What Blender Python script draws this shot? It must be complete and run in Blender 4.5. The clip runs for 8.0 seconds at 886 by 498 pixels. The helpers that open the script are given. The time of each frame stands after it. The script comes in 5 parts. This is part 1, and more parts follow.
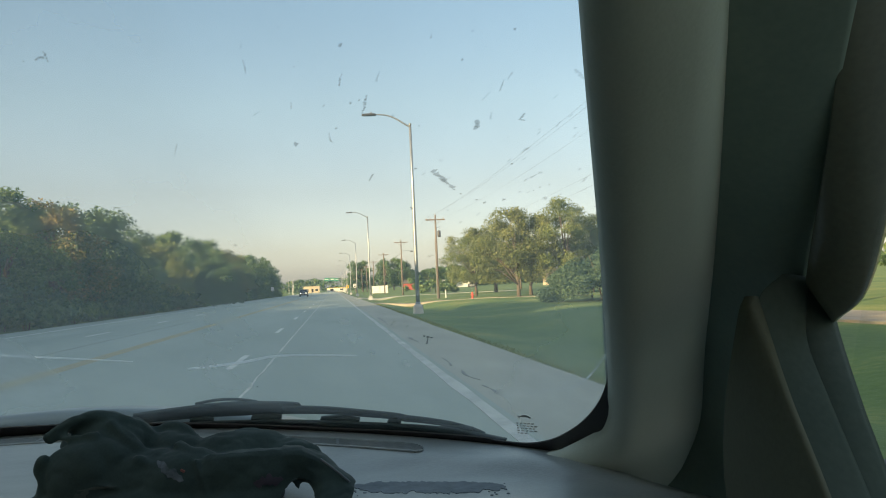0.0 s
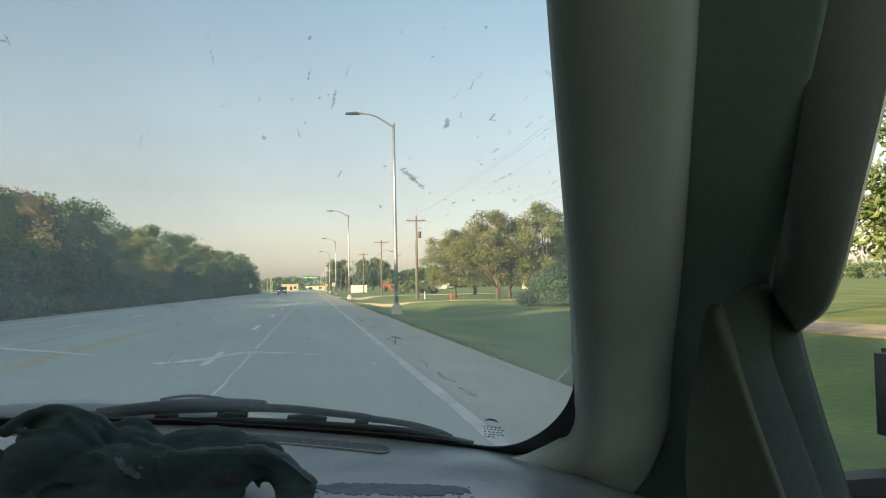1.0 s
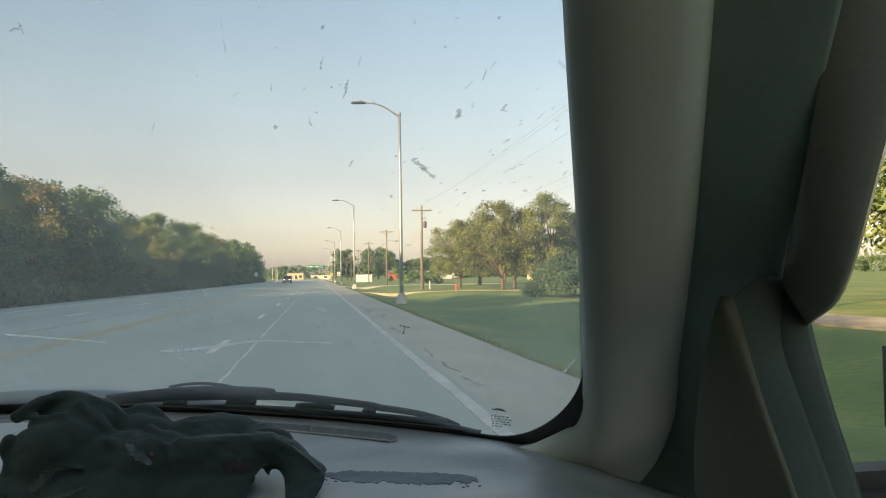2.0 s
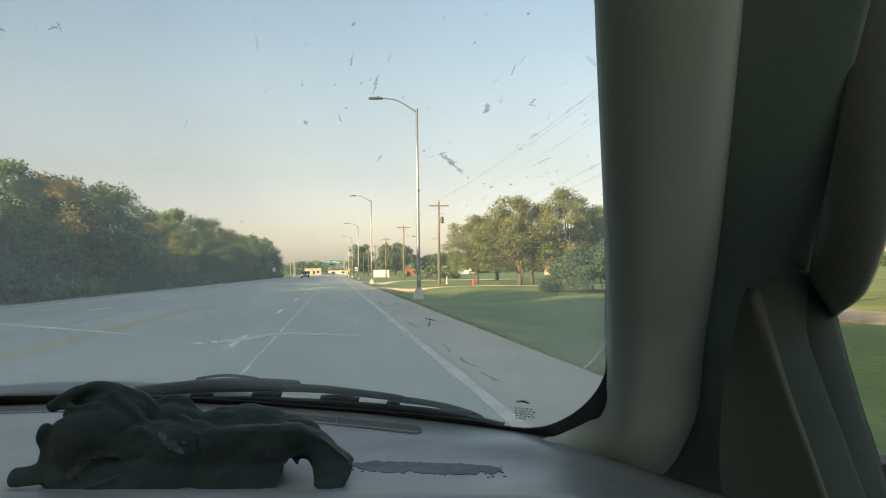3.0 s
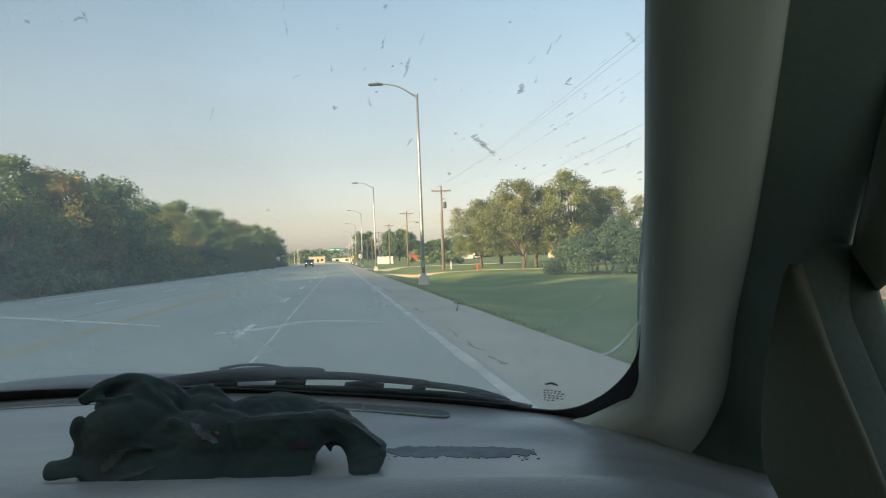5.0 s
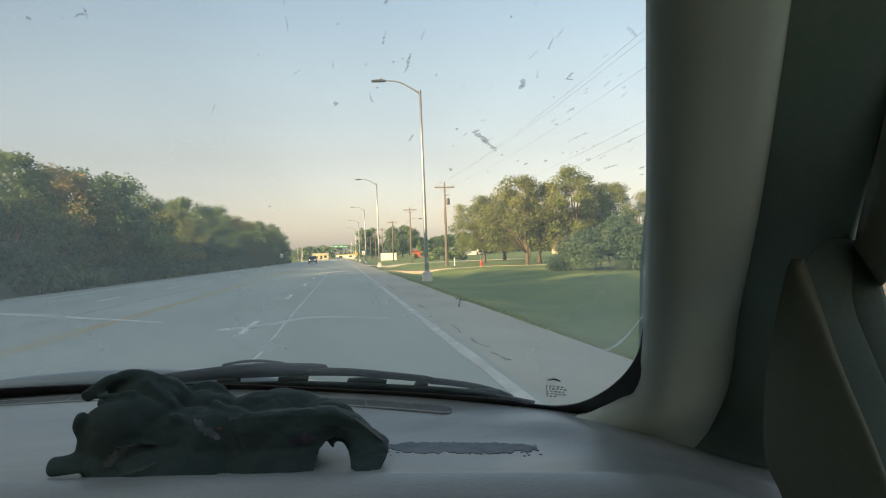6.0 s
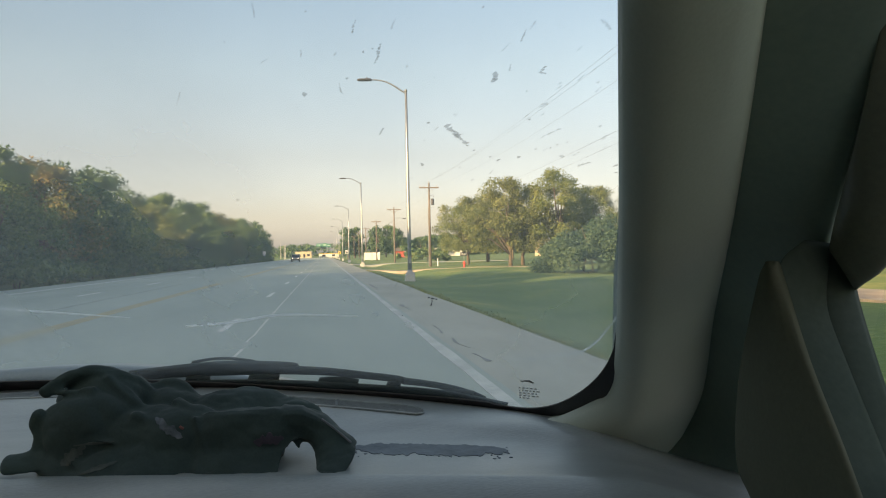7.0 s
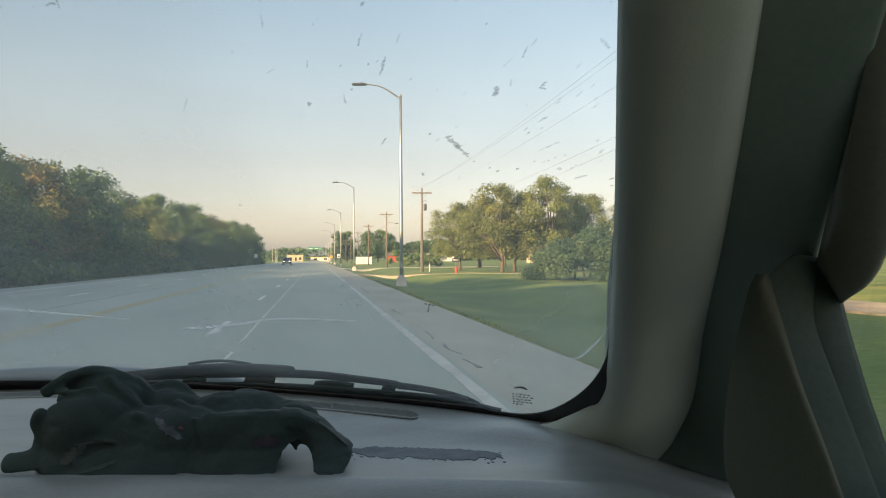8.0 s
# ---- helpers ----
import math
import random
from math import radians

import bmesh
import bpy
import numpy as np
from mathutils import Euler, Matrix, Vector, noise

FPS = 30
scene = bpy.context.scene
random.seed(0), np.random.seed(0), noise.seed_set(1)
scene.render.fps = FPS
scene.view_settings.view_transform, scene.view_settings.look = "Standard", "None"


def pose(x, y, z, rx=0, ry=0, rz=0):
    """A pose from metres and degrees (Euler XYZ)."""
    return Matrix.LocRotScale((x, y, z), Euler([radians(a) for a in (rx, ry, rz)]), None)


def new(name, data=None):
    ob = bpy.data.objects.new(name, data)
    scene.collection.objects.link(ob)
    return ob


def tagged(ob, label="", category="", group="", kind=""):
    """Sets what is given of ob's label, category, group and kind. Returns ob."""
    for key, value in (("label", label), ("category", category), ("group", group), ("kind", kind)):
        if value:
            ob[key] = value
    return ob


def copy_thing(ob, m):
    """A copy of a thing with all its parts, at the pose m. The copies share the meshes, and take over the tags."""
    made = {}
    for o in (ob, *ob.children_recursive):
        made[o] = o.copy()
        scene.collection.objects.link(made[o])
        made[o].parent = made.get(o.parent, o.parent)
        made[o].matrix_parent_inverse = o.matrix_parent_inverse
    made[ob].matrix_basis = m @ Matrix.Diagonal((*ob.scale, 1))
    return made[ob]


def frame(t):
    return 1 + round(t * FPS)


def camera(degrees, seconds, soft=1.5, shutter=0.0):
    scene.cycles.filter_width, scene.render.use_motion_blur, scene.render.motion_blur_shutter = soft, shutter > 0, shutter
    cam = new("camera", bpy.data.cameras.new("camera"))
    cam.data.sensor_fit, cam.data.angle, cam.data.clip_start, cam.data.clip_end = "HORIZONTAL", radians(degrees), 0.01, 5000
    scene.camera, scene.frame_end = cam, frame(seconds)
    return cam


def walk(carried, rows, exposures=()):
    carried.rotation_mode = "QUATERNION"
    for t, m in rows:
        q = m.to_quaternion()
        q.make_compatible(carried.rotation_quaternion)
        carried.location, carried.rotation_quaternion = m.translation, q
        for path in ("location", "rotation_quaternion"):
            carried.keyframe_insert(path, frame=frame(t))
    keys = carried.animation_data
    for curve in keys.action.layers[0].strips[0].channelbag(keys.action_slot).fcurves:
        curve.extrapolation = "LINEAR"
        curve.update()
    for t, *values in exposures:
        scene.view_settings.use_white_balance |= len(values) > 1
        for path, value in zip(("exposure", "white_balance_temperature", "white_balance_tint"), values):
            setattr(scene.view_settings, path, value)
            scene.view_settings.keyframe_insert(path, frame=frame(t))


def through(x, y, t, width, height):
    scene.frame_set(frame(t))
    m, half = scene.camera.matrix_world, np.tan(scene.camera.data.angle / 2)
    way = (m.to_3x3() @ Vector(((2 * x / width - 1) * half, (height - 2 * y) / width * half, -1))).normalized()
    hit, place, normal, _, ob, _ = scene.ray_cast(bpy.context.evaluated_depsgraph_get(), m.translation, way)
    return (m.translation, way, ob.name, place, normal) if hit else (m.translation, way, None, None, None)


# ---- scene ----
# ---------------------------------------------------------------- camera
cam = camera(59.6, 8.0, 1.1)
PATH = [
    (0, pose(0.039, -0.003, 1.392, 92.62, 2.66, -8.05)),
    (0.5, pose(0.054, -0.004, 1.403, 92.70, 2.45, -8.75)),
    (1, pose(0.050, 0.003, 1.391, 92.67, 1.15, -9.58)),
    (2.5, pose(0.044, -0.001, 1.391, 91.69, 0.65, -8.93)),
    (3, pose(0.036, -0.006, 1.389, 91.61, 0.75, -7.95)),
    (3.5, pose(0.020, -0.005, 1.386, 91.35, 1.12, -6.58)),
    (4, pose(0.025, -0.005, 1.394, 90.98, 1.63, -6.55)),
    (4.5, pose(0.012, -0.000, 1.389, 90.70, 2.09, -7.74)),
    (6, pose(0.014, 0.002, 1.388, 90.26, 2.23, -7.42)),
    (6.5, pose(0.016, 0.005, 1.385, 90.22, 1.87, -7.69)),
    (7, pose(0.027, 0.016, 1.385, 90.26, 1.31, -8.64)),
    (7.5, pose(0.018, 0.011, 1.379, 90.35, 1.17, -8.83)),
    (8, pose(0.019, 0.002, 1.387, 90.66, 0.42, -9.24)),
]
walk(cam, PATH, [(0, 1.06, 8500, 7), (1, 1.07, 8850, 11), (2.4, 1.17, 9550, 15), (3, 1.16, 9450, 14), (3.5, 1.06, 8500, 13), (4.6, 1.06, 8500, 12), (6, 1.13, 9350, 15), (7, 1.16, 9450, 16), (8, 1.16, 9450, 16)])

# ---------------------------------------------------------------- light
SUN_SIDE, SUN_UP = radians(38), radians(15.8)
world = bpy.data.worlds.new("world")
scene.world = world
world.use_nodes = True
sky = world.node_tree.nodes.new("ShaderNodeTexSky")
sky.sky_type = "NISHITA"
sky.sun_disc = False
sky.sun_elevation = SUN_UP
sky.sun_rotation = radians(232)
sky.altitude, sky.air_density, sky.dust_density, sky.ozone_density = 200, 1.0, 1.9, 1.8
back = world.node_tree.nodes["Background"]
back.inputs["Strength"].default_value = 0.15
soft_sky = world.node_tree.nodes.new("ShaderNodeHueSaturation")
soft_sky.inputs["Saturation"].default_value = 0.88
world.node_tree.links.new(sky.outputs[0], soft_sky.inputs["Color"])
# evening haze: a little rosier and dimmer towards the horizon
haze_at = world.node_tree.nodes.new("ShaderNodeTexCoord")
haze_z = world.node_tree.nodes.new("ShaderNodeSeparateXYZ")
haze = world.node_tree.nodes.new("ShaderNodeValToRGB")
haze.color_ramp.elements[0].position, haze.color_ramp.elements[0].color = 0.0, (1.02, 1.02, 1.42, 1)
haze.color_ramp.elements[1].position, haze.color_ramp.elements[1].color = 0.75, (1.14, 1.18, 1.2, 1)
for at, tint in ((0.05, (0.87, 0.80, 0.965, 1)), (0.125, (0.785, 0.712, 0.78, 1)), (0.23, (0.83, 0.83, 0.87, 1)), (0.34, (0.79, 0.87, 0.95, 1))):
    haze.color_ramp.elements.new(at).color = tint
tone = world.node_tree.nodes.new("ShaderNodeVectorMath")
tone.operation = "MULTIPLY"
world.node_tree.links.new(haze_at.outputs["Generated"], haze_z.inputs[0])
world.node_tree.links.new(haze_z.outputs["Z"], haze.inputs[0])
world.node_tree.links.new(soft_sky.outputs[0], tone.inputs[0])
world.node_tree.links.new(haze.outputs[0], tone.inputs[1])
world.node_tree.links.new(tone.outputs[0], back.inputs[0])
sun_data = bpy.data.lights.new("sun", "SUN")
sun_data.energy, sun_data.angle, sun_data.color = 5.0, radians(0.6), (1.0, 0.77, 0.50)
sun = new("sun", sun_data)
way = Vector((math.cos(SUN_SIDE) * math.cos(SUN_UP), math.sin(SUN_SIDE) * math.cos(SUN_UP), -math.sin(SUN_UP)))
sun.rotation_euler = way.to_track_quat("-Z", "Y").to_euler()
sun.location = (-60, -20, 40)


# ---------------------------------------------------------------- materials
def mat(name, dark, light, rough=0.7, scale=8.0, fine=90.0, bump=0.15, metal=0.0, island=False, spec=0.5, mid=None, stretch=None, bump_at=None):
    """Two scales of noise between a dark and a light tone, with a fine relief. Scales are in waves per metre."""
    m = bpy.data.materials.new(name)
    m.use_nodes = True
    t = m.node_tree
    b = t.nodes["Principled BSDF"]
    co = t.nodes.new("ShaderNodeTexCoord")
    src = co.outputs["Object"]
    if stretch:
        mp = t.nodes.new("ShaderNodeMapping")
        mp.inputs["Scale"].default_value = stretch
        t.links.new(src, mp.inputs[0])
        src = mp.outputs[0]
    big = t.nodes.new("ShaderNodeTexNoise")
    big.inputs["Scale"].default_value, big.inputs["Detail"].default_value = scale, 5
    small = t.nodes.new("ShaderNodeTexNoise")
    small.inputs["Scale"].default_value, small.inputs["Detail"].default_value = fine, 4
    t.links.new(src, big.inputs[0])
    t.links.new(src, small.inputs[0])
    add = t.nodes.new("ShaderNodeMath")
    add.operation = "MULTIPLY_ADD"
    add.inputs[1].default_value = 0.4
    t.links.new(small.outputs[0], add.inputs[0])
    t.links.new(big.outputs[0], add.inputs[2])
    fac = add.outputs[0]
    if island:
        rnd = t.nodes.new("ShaderNodeNewGeometry").outputs["Random Per Island"]
        more = t.nodes.new("ShaderNodeMath")
        more.operation = "MULTIPLY_ADD"
        more.inputs[1].default_value = 0.5
        t.links.new(rnd, more.inputs[0])
        t.links.new(fac, more.inputs[2])
        sub = t.nodes.new("ShaderNodeMath")
        sub.operation = "SUBTRACT"
        sub.inputs[1].default_value = 0.25
        t.links.new(more.outputs[0], sub.inputs[0])
        fac = sub.outputs[0]
    ramp = t.nodes.new("ShaderNodeValToRGB")
    e = ramp.color_ramp.elements
    e[0].position, e[0].color = 0.4, (*dark, 1)
    e[1].position, e[1].color = 1.0, (*light, 1)
    if mid:
        x = ramp.color_ramp.elements.new(0.7)
        x.color = (*mid, 1)
    t.links.new(fac, ramp.inputs[0])
    t.links.new(ramp.outputs[0], b.inputs["Base Color"])
    b.inputs["Roughness"].default_value, b.inputs["Metallic"].default_value = rough, metal
    b.inputs["Specular IOR Level"].default_value = spec
    if bump:
        bp = t.nodes.new("ShaderNodeBump")
        bp.inputs["Strength"].default_value = bump
        bp.inputs["Distance"].default_value = bump_at or 0.3 / fine
        t.links.new(small.outputs[0], bp.inputs["Height"])
        t.links.new(bp.outputs[0], b.inputs["Normal"])
    return m


def leaf_mat(name, dark, light, mid=None, through=0.32):
    m = mat(name, dark, light, 0.55, 0.35, 2.0, 0, island=True, spec=0.25, mid=mid)
    t = m.node_tree
    b = t.nodes["Principled BSDF"]
    tr = t.nodes.new("ShaderNodeBsdfTranslucent")
    t.links.new(b.inputs["Base Color"].links[0].from_socket, tr.inputs[0])
    mix = t.nodes.new("ShaderNodeMixShader")
    mix.inputs[0].default_value = through
    t.links.new(b.outputs[0], mix.inputs[1])
    t.links.new(tr.outputs[0], mix.inputs[2])
    t.links.new(mix.outputs[0], t.nodes["Material Output"].inputs[0])
    return m


def glow_mat(name, colour, strength):
    m = bpy.data.materials.new(name)
    m.use_nodes = True
    b = m.node_tree.nodes["Principled BSDF"]
    b.inputs["Base Color"].default_value = (*colour, 1)
    b.inputs["Emission Color"].default_value = (*colour, 1)
    b.inputs["Emission Strength"].default_value = strength
    return m


def glass_mat(name, tint, dust, gloss=0.04, edges=()):
    """A thin pane: clear, with a weak mirror that grows at grazing angles, and a film of dust."""
    m = bpy.data.materials.new(name)
    m.use_nodes = True
    t = m.node_tree
    t.nodes.remove(t.nodes["Principled BSDF"])
    clear = t.nodes.new("ShaderNodeBsdfTransparent")
    clear.inputs[0].default_value = (*tint, 1)
    shine = t.nodes.new("ShaderNodeBsdfGlossy")
    shine.inputs["Roughness"].default_value = 0.02
    lw = t.nodes.new("ShaderNodeLayerWeight")
    lw.inputs[0].default_value = 0.12
    sc = t.nodes.new("ShaderNodeMath")
    sc.operation = "MULTIPLY"
    sc.inputs[1].default_value = gloss * 4
    t.links.new(lw.outputs["Fresnel"], sc.inputs[0])
    mix = t.nodes.new("ShaderNodeMixShader")
    t.links.new(sc.outputs[0], mix.inputs[0])
    t.links.new(clear.outputs[0], mix.inputs[1])
    t.links.new(shine.outputs[0], mix.inputs[2])
    film = t.nodes.new("ShaderNodeBsdfDiffuse")
    film.inputs[0].default_value = (0.80, 0.91, 0.90, 1)
    thin = t.nodes.new("ShaderNodeBsdfTranslucent")
    thin.inputs[0].default_value = (0.80, 0.91, 0.90, 1)
    both = t.nodes.new("ShaderNodeMixShader")
    t.links.new(film.outputs[0], both.inputs[1])
    t.links.new(thin.outputs[0], both.inputs[2])
    co = t.nodes.new("ShaderNodeTexCoord")
    n = t.nodes.new("ShaderNodeTexNoise")
    n.inputs["Scale"].default_value, n.inputs["Detail"].default_value = 4, 6
    t.links.new(co.outputs["Object"], n.inputs[0])
    r = t.nodes.new("ShaderNodeMapRange")
    r.inputs["From Min"].default_value, r.inputs["From Max"].default_value = 0.3, 0.75
    r.inputs["To Min"].default_value, r.inputs["To Max"].default_value = dust * 0.65, dust * 1.4
    t.links.new(n.outputs[0], r.inputs[0])
    last = t.nodes.new("ShaderNodeMixShader")
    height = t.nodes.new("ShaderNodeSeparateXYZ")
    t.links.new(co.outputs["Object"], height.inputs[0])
    # film thinned low down, in place of the weaker glare there
    low_veil = t.nodes.new("ShaderNodeMapRange")
    low_veil.inputs["From Min"].default_value, low_veil.inputs["From Max"].default_value = 1.20, 1.27
    low_veil.inputs["To Min"].default_value = 0.40
    t.links.new(height.outputs["Z"], low_veil.inputs[0])
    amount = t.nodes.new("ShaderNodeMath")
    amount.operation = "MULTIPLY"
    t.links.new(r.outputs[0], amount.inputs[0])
    t.links.new(low_veil.outputs[0], amount.inputs[1])
    if edges:
        # the film lies thicker beyond the wiper's sweep at right, and also towards the left
        for near, far, more in edges:
            side_film = t.nodes.new("ShaderNodeMapRange")
            side_film.interpolation_type = "SMOOTHSTEP"
            side_film.inputs["From Min"].default_value, side_film.inputs["From Max"].default_value = near, far
            side_film.inputs["To Max"].default_value = more
            t.links.new(height.outputs["X"], side_film.inputs[0])
            add = t.nodes.new("ShaderNodeMath")
            add.operation = "MULTIPLY_ADD"
            t.links.new(side_film.outputs[0], add.inputs[0])
            t.links.new(n.outputs[0], add.inputs[1])
            t.links.new(amount.outputs[0], add.inputs[2])
            amount = add
    t.links.new(amount.outputs[0], last.inputs[0])
    t.links.new(mix.outputs[0], last.inputs[1])
    t.links.new(both.outputs[0], last.inputs[2])
    t.links.new(last.outputs[0], t.nodes["Material Output"].inputs[0])
    return m


M_ASPHALT = mat("worn_asphalt", (0.265, 0.318, 0.284), (0.392, 0.448, 0.406), 0.85, 0.35, 60, 0.25, stretch=(1.0, 0.18, 1), bump_at=0.004)
M_CONCRETE = mat("shoulder_concrete", (0.31, 0.31, 0.26), (0.45, 0.45, 0.385), 0.85, 0.6, 50, 0.2, stretch=(1.0, 0.4, 1), bump_at=0.004)
M_WHITE_LINE = mat("white_road_paint", (0.50, 0.50, 0.48), (0.78, 0.78, 0.75), 0.7, 1.5, 30, 0.2)
M_YELLOW_LINE = mat("yellow_road_paint", (0.34, 0.31, 0.22), (0.46, 0.37, 0.19), 0.7, 1.2, 12, 0.2)
M_FADED_LINE = mat("faded_road_paint", (0.31, 0.338, 0.322), (0.64, 0.64, 0.605), 0.8, 1.4, 14, 0.2)
M_TAR = mat("tar_seam", (0.08, 0.085, 0.085), (0.16, 0.165, 0.16), 0.5, 3, 30, 0.2)
M_SEAM = mat("pale_joint", (0.50, 0.49, 0.46), (0.68, 0.66, 0.62), 0.9, 3, 30, 0.2)
M_GRASS = mat("mown_grass", (0.062, 0.122, 0.036), (0.27, 0.27, 0.085), 0.9, 0.25, 5, 0.6, mid=(0.105, 0.178, 0.053), bump_at=0.06)
M_BLADE = leaf_mat("grass_blades", (0.13, 0.17, 0.05), (0.36, 0.35, 0.13))
M_GRAVEL = mat("gravel_drive", (0.26, 0.22, 0.17), (0.45, 0.39, 0.30), 0.95, 0.8, 18, 0.5, bump_at=0.02)
M_LEAF = leaf_mat("leaves_green", (0.075, 0.145, 0.066), (0.235, 0.300, 0.125), (0.130, 0.205, 0.085))
M_LEAF_DARK = leaf_mat("leaves_dark", (0.060, 0.130, 0.080), (0.170, 0.245, 0.120))
M_LEAF_WARM = leaf_mat("leaves_yellowing", (0.115, 0.155, 0.052), (0.33, 0.345, 0.135), (0.195, 0.235, 0.090))
M_LEAF_RUST = leaf_mat("leaves_russet", (0.080, 0.135, 0.065), (0.300, 0.215, 0.105), (0.160, 0.175, 0.080))
# lighter, warmer leaf tones with the sunlight put into the colour
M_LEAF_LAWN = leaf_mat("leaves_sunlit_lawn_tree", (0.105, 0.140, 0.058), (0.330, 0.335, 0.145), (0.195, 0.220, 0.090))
M_LEAF_BUSH = leaf_mat("leaves_bush", (0.050, 0.105, 0.078), (0.125, 0.190, 0.110))
M_BARK = mat("bark", (0.07, 0.055, 0.04), (0.20, 0.16, 0.12), 0.95, 2, 20, 0.8, stretch=(1, 1, 0.3), bump_at=0.02)
M_POLE_WOOD = mat("weathered_pole_wood", (0.125, 0.10, 0.085), (0.235, 0.19, 0.16), 0.85, 1.2, 25, 0.5, stretch=(3, 3, 0.3), bump_at=0.01)
M_STEEL = mat("galvanised_steel", (0.30, 0.32, 0.34), (0.44, 0.46, 0.48), 0.38, 2, 40, 0.05, metal=0.7)
M_BASE = mat("cast_base", (0.40, 0.39, 0.37), (0.56, 0.55, 0.53), 0.7, 3, 40, 0.1)
M_LAMPHEAD = mat("lamp_head_grey", (0.05, 0.05, 0.055), (0.10, 0.10, 0.105), 0.5, 4, 60, 0.05)
M_WIRE = mat("cable_black", (0.05, 0.05, 0.05), (0.09, 0.09, 0.09), 0.6, 4, 60, 0)
M_PORCELAIN = mat("porcelain_grey", (0.32, 0.32, 0.33), (0.48, 0.48, 0.49), 0.3, 4, 60, 0)
M_SIGN_WHITE = mat("sign_white", (0.70, 0.70, 0.68), (0.82, 0.82, 0.80), 0.45, 1.5, 20, 0)
M_SIGN_GREEN = mat("sign_green", (0.01, 0.16, 0.10), (0.02, 0.22, 0.14), 0.4, 1.5, 20, 0)
M_SIGN_YELLOW = mat("sign_yellow", (0.70, 0.42, 0.02), (0.82, 0.52, 0.03), 0.4, 1.5, 20, 0)
M_SIGN_BLACK = mat("sign_black", (0.015, 0.015, 0.015), (0.03, 0.03, 0.03), 0.5, 1.5, 20, 0)
M_SIGN_RED = mat("sign_red", (0.45, 0.05, 0.03), (0.6, 0.09, 0.05), 0.5, 1.5, 20, 0)
M_TAN_WALL = mat("tan_wall", (0.42, 0.34, 0.24), (0.55, 0.46, 0.33), 0.8, 0.5, 6, 0.1)
M_WHITE_WALL = mat("white_wall", (0.62, 0.60, 0.55), (0.78, 0.76, 0.71), 0.7, 0.4, 6, 0.1)
M_RED_WALL = mat("red_wall", (0.34, 0.06, 0.04), (0.46, 0.10, 0.06), 0.8, 0.6, 6, 0.1)
M_ROOF = mat("brown_roof", (0.10, 0.085, 0.07), (0.20, 0.17, 0.14), 0.9, 0.6, 6, 0.2)
M_DARK_PANE = mat("window_dark", (0.02, 0.025, 0.03), (0.05, 0.055, 0.06), 0.08, 1, 5, 0)
# the car we sit in
M_TRIM = mat("pillar_trim_fabric", (0.410, 0.462, 0.402), (0.505, 0.560, 0.492), 0.6, 5, 420, 0.25)
M_TRIM.node_tree.nodes["Principled BSDF"].inputs["Sheen Weight"].default_value = 0.15
M_SAIL = mat("door_trim_plastic", (0.0851, 0.0897, 0.0621), (0.1323, 0.1368, 0.0966), 0.8, 5, 300, 0.12, spec=0.3)
M_DASH = mat("dashboard_vinyl", (0.160, 0.186, 0.183), (0.305, 0.332, 0.325), 0.36, 7, 260, 0.3, spec=0.85, stretch=(0.7, 2.4, 1))
M_RUBBER = mat("seal_rubber", (0.1770, 0.2419, 0.2124), (0.2537, 0.3304, 0.2856), 0.7, 8, 200, 0.1)
M_FRAME = mat("door_frame_plastic", (0.1263, 0.1300, 0.1013), (0.1938, 0.1975, 0.1537), 0.22, 6, 250, 0.02, spec=0.6)
M_RAIL = mat("window_rail_rubber", (0.0586, 0.0816, 0.0690), (0.1000, 0.1276, 0.1092), 0.9, 8, 200, 0.1, spec=0.2)
M_FRIT = mat("black_glass_edge", (0.0187, 0.0187, 0.0211), (0.0374, 0.0374, 0.0398), 0.6, 8, 100, 0)
M_WIPER = mat("wiper_faded_black", (0.0117, 0.0234, 0.0286), (0.0338, 0.0520, 0.0598), 0.6, 30, 160, 0.2, spec=0.22)
M_HOOD = mat("car_paint_teal", (0.10, 0.14, 0.155), (0.14, 0.18, 0.195), 0.32, 2, 200, 0.02, spec=0.4)
M_VENT = mat("vent_grey", (0.04, 0.055, 0.06), (0.07, 0.09, 0.095), 0.7, 12, 120, 0.1)
M_STREAK = mat("worn_dark_patch", (0.080, 0.103, 0.120), (0.18, 0.215, 0.24), 0.8, 40, 200, 0.3)
M_CLOTH = mat("black_cloth", (0.0110, 0.0237, 0.0226), (0.0297, 0.0583, 0.0556), 0.8, 14, 500, 0.12, spec=0.3)
M_CLOTH_LIGHT = mat("grey_lining", (0.016, 0.028, 0.027), (0.060, 0.080, 0.075), 0.8, 60, 300, 0.3)
M_CLOTH.node_tree.nodes["Principled BSDF"].inputs["Sheen Weight"].default_value = 0.05
M_LINING = mat("pale_lining", (0.014, 0.027, 0.028), (0.115, 0.14, 0.17), 0.8, 90, 300, 0.3)
M_PLUM = mat("plum_cloth", (0.026, 0.022, 0.034), (0.046, 0.036, 0.056), 0.8, 60, 300, 0.3)
M_PIPING_SHEEN = mat("piping_sheen", (0.07, 0.082, 0.095), (0.17, 0.19, 0.21), 0.40, 40, 200, 0.1)
M_CLOTH_RED = mat("red_tag", (0.16, 0.055, 0.05), (0.24, 0.085, 0.075), 0.7, 14, 300, 0.2)
